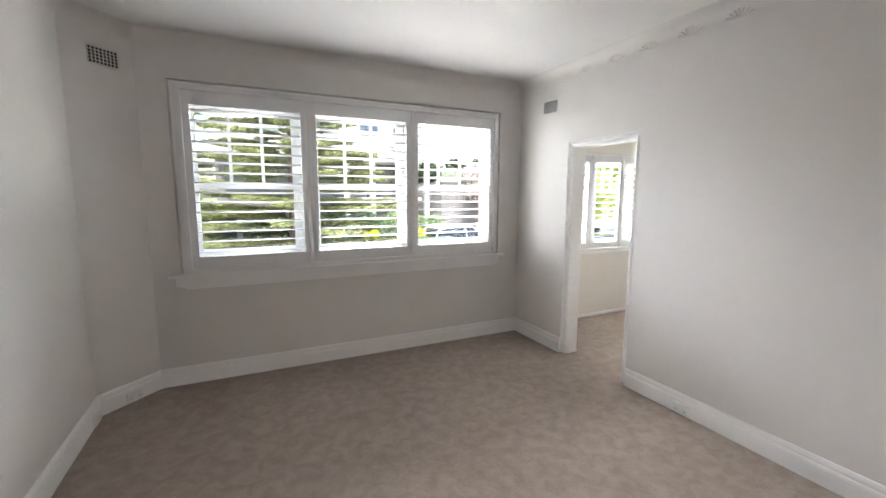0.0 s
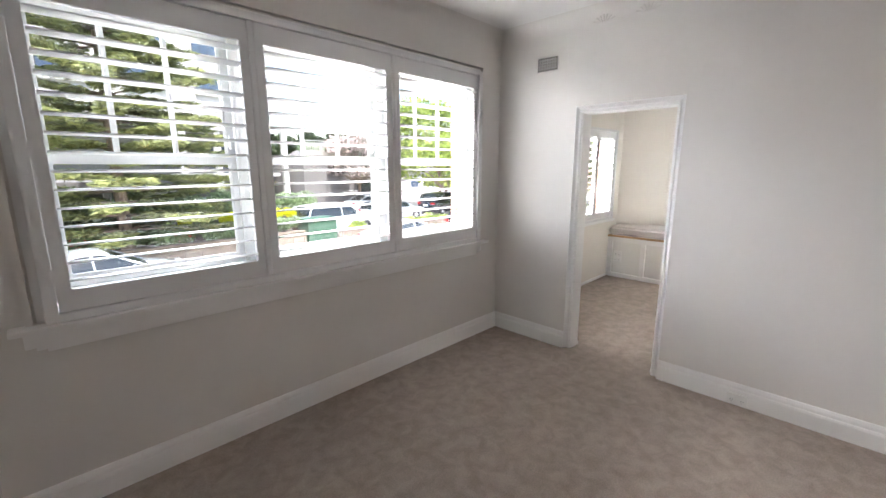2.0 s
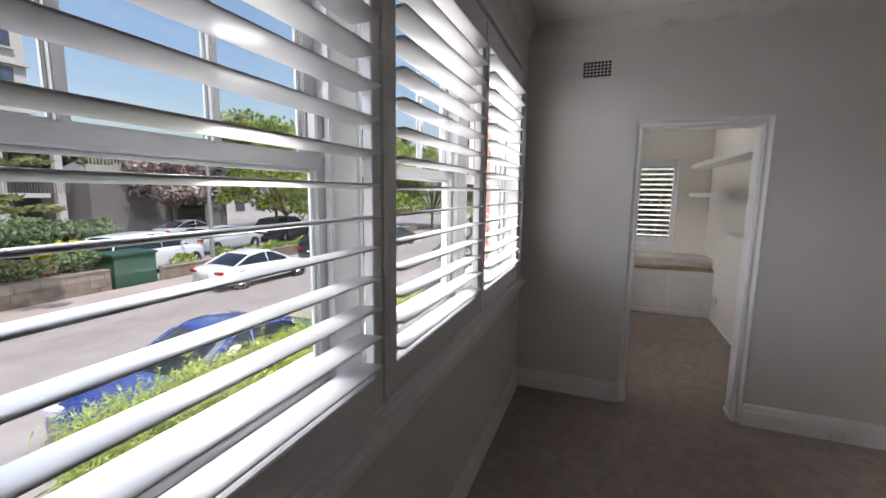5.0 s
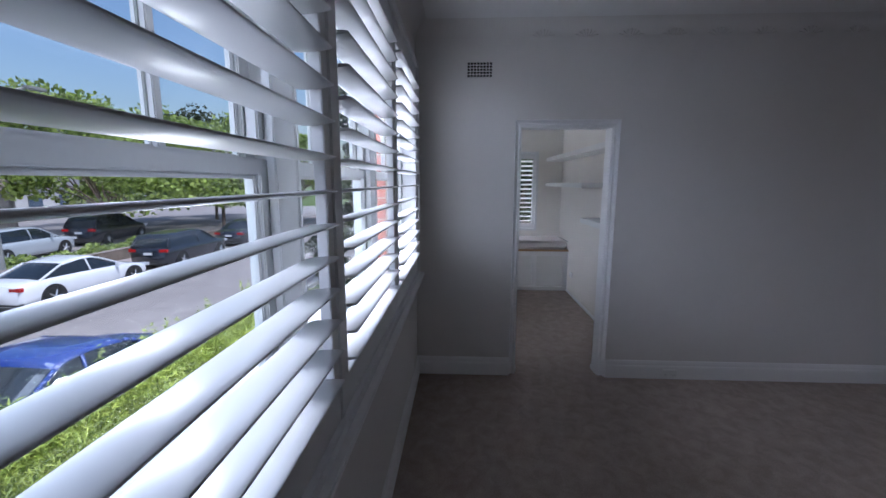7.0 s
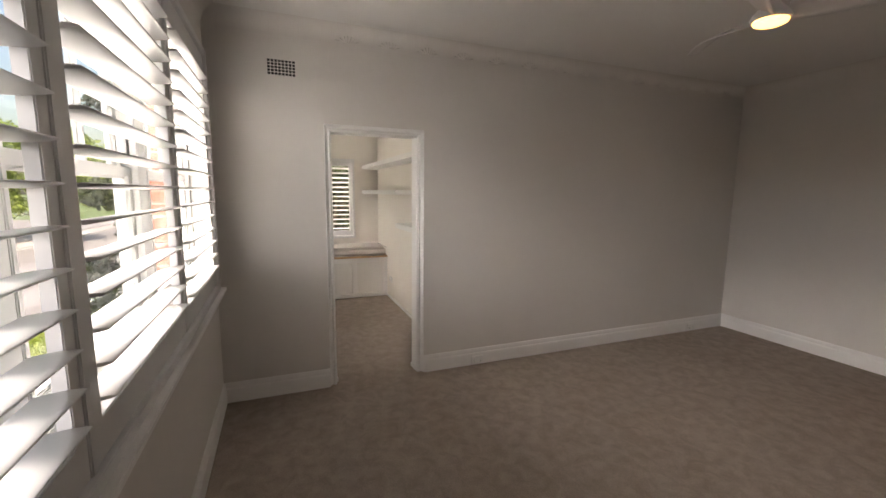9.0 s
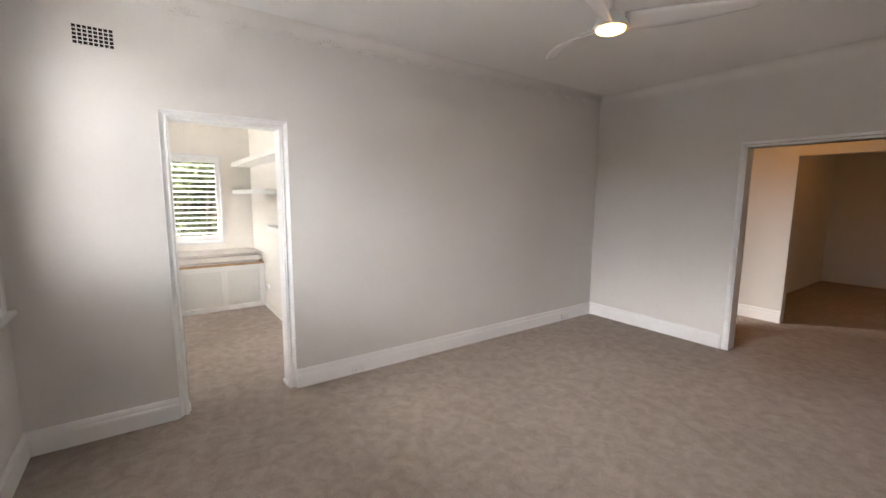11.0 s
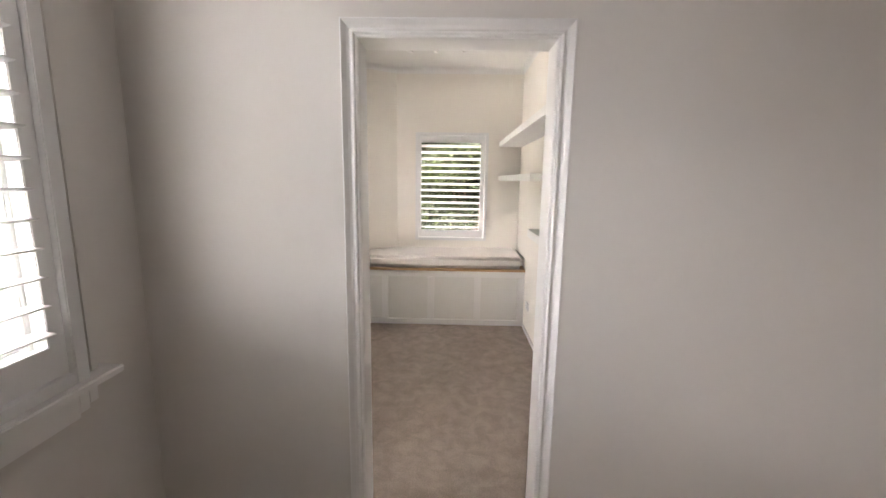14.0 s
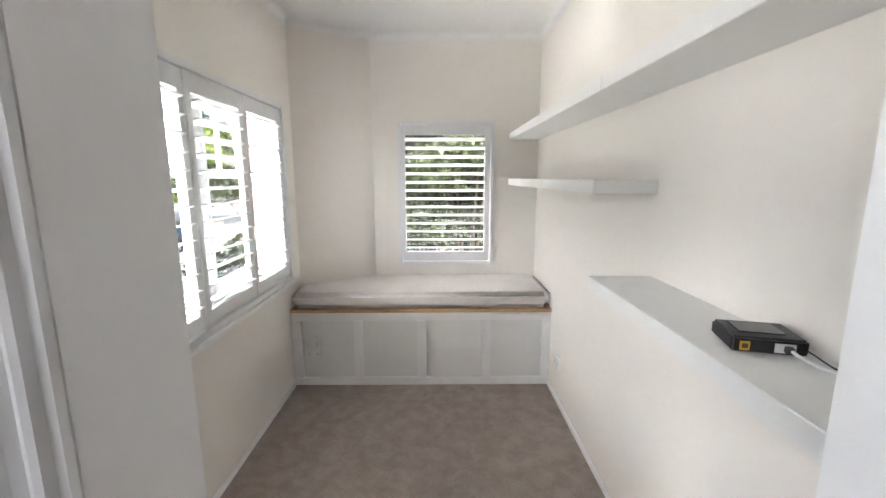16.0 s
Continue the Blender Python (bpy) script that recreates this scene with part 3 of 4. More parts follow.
def window_seat():
    b = thing("window_seat", "built-in white panelled window seat with an oak edge under its cushion", "bench")
    x = 5.520
    boxes("body", [(x + 0.012, SY0 + 0.001, 0.0, x + 0.5, SY1 - 0.001, 0.596)], M_TRIM, b)
    x -= 0.018
    boxes("rail", [(x, SY0 + 0.002, 0.528, x + 0.030, SY1 - 0.002, 0.595)], M_TRIM, b, bevel=0.002)
    boxes("rail", [(x, SY0 + 0.002, 0.002, x + 0.030, SY1 - 0.002, 0.060)], M_TRIM, b, bevel=0.002)
    edges = ((SY0 + 0.002, 2.005), (2.394, 2.464), (2.892, 2.961), (3.384, 3.448), (3.848, SY1 - 0.002))
    for y0, y1 in edges:
        boxes("stile", [(x, y0, 0.062, x + 0.030, y1, 0.526)], M_TRIM, b, bevel=0.002)
    # panels take the duller shelf colour, so the recess shade is painted in
    for (_, y0), (y1, _) in zip(edges, edges[1:]):
        boxes("panel", [(x + 0.024, y0 + 0.001, 0.0605, x + 0.0295, y1 - 0.001, 0.5275)], M_SHELF, b, bevel=0.001)
    boxes("seat_edge", [(x - 0.02, SY0 + 0.003, 0.598, x + 0.02, 3.24, 0.622)], M_OAK, b, bevel=0.001)
    boxes("seat_edge", [(x - 0.02, 3.242, 0.598, x + 0.02, SY1 - 0.003, 0.622)], M_OAK, b, bevel=0.001)
    pts = [(x + 0.02, SY0 + 0.002), (SX1 - 0.002, SY0 + 0.002), (SX1 - 0.002, SY1 - SC[1] - 0.002), (SX1 - SC[0] - 0.002, SY1 - 0.002), (x + 0.02, SY1 - 0.002)]
    slab("seat_board", pts, 0.598, 0.620, M_OAK, b, 0.001, seg=1)
    q = thing("seat_cushion", "long grey fabric cushion with rounded edges on the window seat", "cushion")
    x0 = x - 0.018
    pts = [(x0, SY0 + 0.022), (SX1 - 0.008, SY0 + 0.022), (SX1 - 0.008, SY1 - SC[1] - 0.006), (SX1 - SC[0] - 0.006, SY1 - 0.008), (x0, SY1 - 0.010)]
    cover = slab("cover", pts, 0.623, 0.752, M_FABRIC, q, 0.036, seg=5)
    for p in cover.data.polygons:
        p.use_smooth = p.area < 0.03
    for z in (0.648, 0.742):
        bm = bmesh.new()
        box(bm, x0 + 0.010, SY0 + 0.0185, z - 0.003, SX1 - 0.05, SY0 + 0.0235, z + 0.003)
        part("piping", bm, M_SEAM, q)
    for z in (0.235, 0.315):
        outlet(pose(5.5195, 3.765, z, 0, 0, 90), "white double power outlet on the panelled front of the window seat")
    outlet(pose(5.27, SY0, 0.262, 0, 0, 0), "white double power outlet low on the study wall beside the seat")


window_seat()


def shelves():
    d = 0.252
    lab = "white painted floating shelf on the study wall"
    a = thing("floating_shelf", "long white floating shelf high on the study wall, in two lengths", "shelf", "floating shelves")
    boxes("board", [(2.90, SY0 + 0.001, 1.922, 4.086, SY0 + d, 1.977)], M_SHELF, a, bevel=0.002)
    boxes("board", [(4.088, SY0 + 0.001, 1.922, SX1 - 0.002, SY0 + d, 1.977)], M_SHELF, a, bevel=0.002)
    b = thing("floating_shelf", "short white floating shelf at the middle height by the window", "shelf", "floating shelves")
    boxes("board", [(4.10, SY0 + 0.001, 1.542, SX1 - 0.002, SY0 + d, 1.594)], M_SHELF, b, bevel=0.002)
    c = thing("floating_shelf", "low white floating shelf carrying a black router", "shelf", "floating shelves")
    boxes("board", [(2.90, SY0 + 0.001, 1.160, 4.10, SY0 + d, 1.214)], M_SHELF, c, bevel=0.002)


shelves()


def router():
    r = thing("router", "black router box with a yellow port on the low shelf", "router", at=pose(3.405, 2.035, 1.2145, 0, 0, -15))
    bm = bmesh.new()
    box(bm, -0.060, -0.076, 0, 0.062, 0.076, 0.037)
    part("case", bm, M_DARK, r, bevel=0.006)
    gl = material("glossy_black", (0.012, 0.012, 0.014), 0.12)
    boxes("screen", [(-0.030, -0.045, 0.0365, 0.045, 0.050, 0.0395)], gl, r, bevel=0.001)
    boxes("rear_panel", [(-0.0625, -0.070, 0.005, -0.0605, 0.070, 0.032)], gl, r)
    yel = material("yellow_port", (0.55, 0.33, 0.03), 0.4)
    grey = material("grey_port", (0.55, 0.55, 0.55), 0.4)
    boxes("port", [(-0.0645, 0.040, 0.007, -0.0627, 0.060, 0.028)], yel, r)
    boxes("socket", [(-0.066, 0.044, 0.012, -0.0647, 0.056, 0.023)], M_DARK, r)
    boxes("port", [(-0.0645, -0.048, 0.007, -0.0627, -0.008, 0.028)], grey, r)
    boxes("plug", [(-0.079, -0.040, 0.010, -0.0647, -0.024, 0.025)], M_DARK, r, bevel=0.002)

    def cable(name, pts, rad, mat):
        cu = bpy.data.curves.new(name, "CURVE")
        cu.dimensions, cu.bevel_depth, cu.bevel_resolution = "3D", rad, 3
        sp = cu.splines.new("NURBS")
        sp.points.add(len(pts) - 1)
        for p, q in zip(sp.points, pts):
            p.co = (*q, 1)
        sp.use_endpoint_u, sp.order_u = True, 4
        cu.materials.append(mat)
        o = new(name, cu)
        return o
    w = thing("cable", "white network cable lying on the shelf", "cable")
    c1 = cable("sheath", [(3.322, 2.022, 1.232), (3.300, 2.025, 1.230), (3.27, 2.01, 1.2185), (3.24, 1.975, 1.2185), (3.16, 1.955, 1.2185), (2.98, 1.95, 1.2185)], 0.0035, M_PLASTIC)
    c1.parent = w
    k = thing("power_cable", "thin black power cable behind the router", "cable")
    c2 = cable("sheath", [(3.35, 1.965, 1.222), (3.32, 1.96, 1.217), (3.27, 1.985, 1.2165), (3.22, 1.965, 1.2165), (3.0, 1.95, 1.2165)], 0.002, M_DARK)
    c2.parent = k
    boxes("socket_plate", [(3.20, SY0, 1.245, 3.255, SY0 + 0.008, 1.31)], M_PLASTIC, thing("wall_socket", "small white wall socket above the low shelf", "power outlet"), bevel=0.002)


router()


def spotlights():
    s = thing("spotlight_bar", "white ceiling bar with three small cylinder spotlights", "ceiling light", at=pose(4.92, 2.86, CEIL))
    boxes("bar", [(-0.03, -0.26, -0.028, 0.03, 0.26, -0.0005)], M_PLASTIC, s, bevel=0.003)
    for k, (y, tx, ty) in enumerate(((-0.195, 6, -24), (0, 0, 0), (0.195, 6, 18))):
        bm = bmesh.new()
        bmesh.ops.create_cone(bm, cap_ends=True, segments=8, radius1=0.006, radius2=0.006, depth=0.05, matrix=Matrix.Translation((0, y, -0.05)))
        part("arm", bm, M_METAL, s)
        bm = bmesh.new()
        m = Matrix.Translation((0, y, -0.065)) @ Matrix.Rotation(radians(ty), 4, "X") @ Matrix.Rotation(radians(tx), 4, "Y") @ Matrix.Translation((0, 0, -0.06))
        bmesh.ops.create_cone(bm, cap_ends=True, segments=20, radius1=0.028, radius2=0.028, depth=0.115, matrix=m)
        h = part("spotlight_head", bm, M_PLASTIC, s, bevel=0.003)


spotlights()

# ---- outdoors ----
G = -2.1
M_ASPHALT = material("asphalt", (0.30, 0.27, 0.255), 0.9, 0, 1.5, 0.12, 0.4, 90, 0.5)
M_PAVE = material("footpath_concrete", (0.40, 0.34, 0.31), 0.9, 0, 1.2, 0.12, 0.3, 60, 0.5)
M_KERB = material("kerb_concrete", (0.38, 0.36, 0.33), 0.9, 0, 2.0, 0.12, 0.3, 50, 0.5)
M_LAWN = material("ground_lawn", (0.12, 0.17, 0.045), 0.95, 0, 1.4, 0.25, 0.6, 60, 0.6)
M_SOIL = material("garden_soil", (0.10, 0.075, 0.05), 0.95, 0, 2, 0.2, 0.6, 40)
M_STONE = material("sandstone", (0.21, 0.17, 0.135), 0.9, 0, 3, 0.3, 0.6, 25, 0.6)
M_RENDER = material("white_render", (0.50, 0.485, 0.47), 0.9, 0, 0.6, 0.06, 0.1, 30, 0.5)
M_GREYW = material("grey_render", (0.17, 0.16, 0.155), 0.9, 0, 0.7, 0.1, 0.1, 30, 0.5)
M_BLUEGL = material("blue_window_glass", (0.06, 0.085, 0.13), 0.05, 0)
M_DARKGL = material("dark_glass", (0.015, 0.02, 0.025), 0.05, 0)
M_BRICK = material("red_brick", (0.36, 0.115, 0.075), 0.85, 0, 14, 0.2, 0.4, 90, 0.6)
M_MORTAR = material("mortar", (0.42, 0.37, 0.32), 0.95, 0, 20, 0.1)
M_BARK = material("bark", (0.17, 0.125, 0.095), 0.95, 0, 8, 0.3, 0.9, 30, 0.6)
M_GREENBOX = material("green_metal", (0.03, 0.085, 0.05), 0.5, 0, 2, 0.05)
M_POLE = material("grey_pole", (0.30, 0.30, 0.29), 0.6, 0.3, 4, 0.1)


def leaf_material(name, color, vary=0.35, hue=None):
    m = bpy.data.materials.new(name)
    m.use_nodes = True
    nt = m.node_tree
    b = nt.nodes["Principled BSDF"]
    geo = nt.nodes.new("ShaderNodeNewGeometry")
    ramp = nt.nodes.new("ShaderNodeMixRGB")
    hue = hue or (color[0] * 1.5, color[1] * 1.15, color[2] * 0.8)
    ramp.inputs[1].default_value = (*[c * (1 - vary) for c in color], 1)
    ramp.inputs[2].default_value = (*[c * (1 + vary) for c in hue], 1)
    nt.links.new(geo.outputs["Random Per Island"], ramp.inputs[0])
    nt.links.new(ramp.outputs[0], b.inputs["Base Color"])
    b.inputs["Roughness"].default_value = 0.55
    tl, add = nt.nodes.new("ShaderNodeBsdfTranslucent"), nt.nodes.new("ShaderNodeMixShader")
    nt.links.new(ramp.outputs[0], tl.inputs[0])
    add.inputs[0].default_value = 0.35
    nt.links.new(b.outputs[0], add.inputs[1])
    nt.links.new(tl.outputs[0], add.inputs[2])
    nt.links.new(add.outputs[0], nt.nodes["Material Output"].inputs[0])
    return m


L_PINE = leaf_material("pine_needles", (0.09, 0.115, 0.05), 0.4, (0.27, 0.29, 0.11))
L_GREEN = leaf_material("fresh_leaves", (0.14, 0.22, 0.045), 0.4, (0.34, 0.42, 0.09))
L_DARK = leaf_material("dark_leaves", (0.022, 0.042, 0.014), 0.5)
# dark_leaves toned down again, so trees by the study look shaded despite the sun
L_DARKER = leaf_material("darker_leaves", (0.020, 0.034, 0.013), 0.4)
L_SHRUB = leaf_material("shrub_leaves", (0.08, 0.14, 0.05), 0.4, (0.24, 0.32, 0.16))
L_YELLOW = leaf_material("yellow_leaves", (0.50, 0.60, 0.015), 0.25)
L_RED = leaf_material("red_flowers", (0.45, 0.04, 0.03), 0.3)
L_PINK = leaf_material("pale_blossom", (0.10, 0.10, 0.06), 0.4, (0.62, 0.52, 0.50))
L_GRASS = leaf_material("grass_blades", (0.17, 0.26, 0.04), 0.35, (0.36, 0.42, 0.08))


def leaves(name, centers, radii, per, size, mat, parent, seed, flat=0.0, long=1.6):
    """Many small leaves scattered in clumps; one mesh."""
    rng = np.random.default_rng(seed)
    cs = np.repeat(np.asarray(centers, float), per, axis=0)
    rs = np.repeat(np.asarray(radii, float).reshape(len(centers), -1) * np.ones((1, 3)), per, axis=0)
    d = rng.normal(size=cs.shape)
    d /= np.linalg.norm(d, axis=1)[:, None]
    p = cs + d * rs * (rng.random(len(cs)) ** 0.45)[:, None]
    u = rng.normal(size=p.shape)
    u[:, 2] *= 1 - flat
    u /= np.linalg.norm(u, axis=1)[:, None]
    w = rng.normal(size=p.shape)
    v = np.cross(u, w)
    v /= np.linalg.norm(v, axis=1)[:, None] + 1e-9
    s = size * (0.6 + 0.8 * rng.random(len(p)))[:, None]
    a, b, c, e = p - u * s * long / 2, p + v * s / 2, p + u * s * long / 2, p - v * s / 2
    verts = np.stack([a, b, c, e], 1).reshape(-1, 3)
    n = len(p)
    me = bpy.data.meshes.new(name)
    me.vertices.add(4 * n)
    me.vertices.foreach_set("co", verts.ravel())
    me.loops.add(4 * n)
    me.loops.foreach_set("vertex_index", np.arange(4 * n, dtype=np.int32))
    me.polygons.add(n)
    me.polygons.foreach_set("loop_start", np.arange(0, 4 * n, 4, dtype=np.int32))
    me.polygons.foreach_set("loop_total", np.full(n, 4, dtype=np.int32))
    me.update()
    me.materials.append(mat)
    ob = new(name, me)
    ob.parent = parent
    return ob


def limb(bm, a, b, r0, r1, seg=7):
    a, b = Vector(a), Vector(b)
    q = (b - a).to_track_quat("Z", "Y")
    ring = lambda c, r: [bm.verts.new(c + q @ Vector((r * math.cos(2 * math.pi * i / seg), r * math.sin(2 * math.pi * i / seg), 0))) for i in range(seg)]
    p, s = ring(a, r0), ring(b, r1)
    for i in range(seg):
        bm.faces.new((p[i], p[(i + 1) % seg], s[(i + 1) % seg], s[i]))
    bm.faces.new(p)
    bm.faces.new(s)


def broad_tree(x, y, h, r, label, mat, seed, leaf=0.17, per=260, base=G, trunk=0.16, low=0.38):
    t = thing("tree", label, "tree", at=pose(x, y, base))
    rng = random.Random(seed)
    bm = bmesh.new()
    limb(bm, (0, 0, -0.1), (0.05, 0, h * low), trunk, trunk * 0.7)
    cs, rs = [], []
    for i in range(26):
        a = rng.random() * 2 * math.pi
        el = rng.uniform(0.05, 1.0)
        k = rng.uniform(0.55, 0.95)
        c = Vector((math.cos(a) * r * k * math.sqrt(1 - (el * 0.8) ** 2), math.sin(a) * r * k * math.sqrt(1 - (el * 0.8) ** 2), h * low + (h * (1 - low)) * el * 0.92))
        mid = Vector((c.x * 0.4, c.y * 0.4, h * low + (c.z - h * low) * 0.55))
        limb(bm, (0.03, 0, h * low * 0.9), mid, trunk * 0.45, trunk * 0.22, 5)
        limb(bm, mid, c, trunk * 0.22, trunk * 0.07, 5)
        cs.append(c)
        rs.append((r * rng.uniform(0.22, 0.36), r * rng.uniform(0.22, 0.36), r * rng.uniform(0.14, 0.24)))
    part("trunk", bm, M_BARK, t)
    leaves("crown", cs, rs, per, leaf, mat, t, seed)
    return t


def pine_tree(x, y, h, r, seed):
    t = thing("pine_tree", "tall layered conifer with drooping yellow-green branches on the verge", "tree", at=pose(x, y, G))
    rng = random.Random(seed)
    bm = bmesh.new()
    limb(bm, (0, 0, -0.1), (0, 0, h), 0.24, 0.05, 10)
    cs, rs = [], []
    z = 1.6
    while z < h:
        reach = r * (1 - 0.55 * (z / h)) * rng.uniform(0.8, 1.05)
        for i in range(7):
            a = 2 * math.pi * (i + rng.random() * 0.7) / 7
            rr = reach * rng.uniform(0.75, 1.1)
            tip = Vector((math.cos(a) * rr, math.sin(a) * rr, z + rng.uniform(-0.25, 0.35)))
            limb(bm, (0, 0, z - 0.15), tip, 0.045, 0.012, 5)
            for k in range(6):
                f = 0.3 + 0.14 * k
                cs.append((tip.x * f, tip.y * f, z - 0.15 + (tip.z - z + 0.15) * f))
                rs.append((0.42, 0.42, 0.11))
        z += rng.uniform(0.42, 0.58)
    part("trunk", bm, M_BARK, t)
    leaves("crown", cs, rs, 120, 0.055, L_PINE, t, seed, flat=0.7, long=5.0)


def shrub(name, x, y, z, r, hgt, mat, label, seed, leaf=0.07, per=420, flowers=None):
    t = thing(name, label, "shrub", at=pose(x, y, z))
    rng = random.Random(seed)
    cs = [(rng.uniform(-0.6, 0.6) * r, rng.uniform(-0.6, 0.6) * r, hgt * rng.uniform(0.3, 0.7)) for _ in range(6)]
    bm = bmesh.new()
    for c in cs:
        limb(bm, (0, 0, -0.05), c, 0.02, 0.008, 5)
    part("stems", bm, M_BARK, t)
    leaves("foliage", cs, [(r * 0.55, r * 0.55, hgt * 0.38)] * 6, per, leaf, mat, t, seed)
    if flowers:
        leaves("flowers", cs, [(r * 0.62, r * 0.62, hgt * 0.42)] * 6, 40, leaf * 0.8, flowers, t, seed + 1)
    return t


def build_ground():
    boxes("ground", [(-300, -300, G - 0.6, 300, 300, G - 0.03)], M_LAWN, kind="structure")
    boxes("road", [(-60, 8.95, G - 0.25, 60, 17.7, G)], M_ASPHALT, kind="structure")
    boxes("kerb", [(-60, 17.7, G - 0.25, 60, 17.85, G + 0.13)], M_KERB, kind="structure")
    boxes("kerb", [(-60, 8.8, G - 0.25, 60, 8.95, G + 0.13)], M_KERB, kind="structure")
    boxes("pavement", [(-60, 17.852, G - 0.25, 60, 19.2, G + 0.12)], M_PAVE, kind="structure")
    boxes("pavement", [(-60, 4.4, G - 0.25, 60, 6.4, G + 0.05)], M_PAVE, kind="structure")
    boxes("road", [(9.9, 19.6, G - 0.2, 60, 60, G + 0.10)], M_ASPHALT, kind="structure")
    boxes("garden_bed", [(-20, 19.4, G, 8.6, 24.0, G + 0.70)], M_SOIL, kind="structure")
    boxes("garden_bed", [(-20, 20.9, G, 8.6, 24.4, G + 1.1), (8.62, 20.7, G, 9.6, 24.4, G + 1.08), (10.2, 22.95, G, 13.6, 24.4, G + 1.0)], M_SOIL, kind="structure")


def stone_wall(x0, x1, y, h, label):
    w = thing("stone_wall", label, "wall")
    rng = random.Random(int(x0 * 7 + 50))
    boxes("core", [(x0, y + 0.02, G, x1, y + 0.28, G + h - 0.05)], M_MORTAR, w)
    n = max(3, int(h / 0.25))
    hh = (h - 0.06) / n
    bm = bmesh.new()
    for r in range(n):
        x = x0
        while x < x1 - 0.05:
            l = min(rng.uniform(0.35, 0.7), x1 - x)
            d = rng.uniform(0, 0.025)
            box(bm, x + 0.01, y - d, G + 0.01 + r * hh, x + l - 0.01, y + 0.3, G + (r + 1) * hh)
            x += l
    part("stones", bm, M_STONE, w, kind="stuff")
    boxes("coping", [(x0, y - 0.04, G + h - 0.055, x1, y + 0.34, G + h)], M_STONE, w, bevel=0.01)


def loft(rows):
    bm = bmesh.new()
    vs = [[bm.verts.new(p) for p in row] for row in rows]
    for a, b in zip(vs, vs[1:]):
        for i in range(len(a) - 1):
            bm.faces.new((a[i], a[i + 1], b[i + 1], b[i]))
    bm.faces.new(vs[0])
    bm.faces.new(vs[-1][::-1])
    return bm


def curve_through(keys, us):
    k = np.array(keys)
    fine = np.linspace(k[0, 0], k[-1, 0], 161)
    v = np.interp(fine, k[:, 0], k[:, 1])
    pad = np.concatenate([np.full(5, v[0]), v, np.full(5, v[-1])])
    return np.interp(us, fine, np.convolve(pad, np.ones(11) / 11, "valid"))


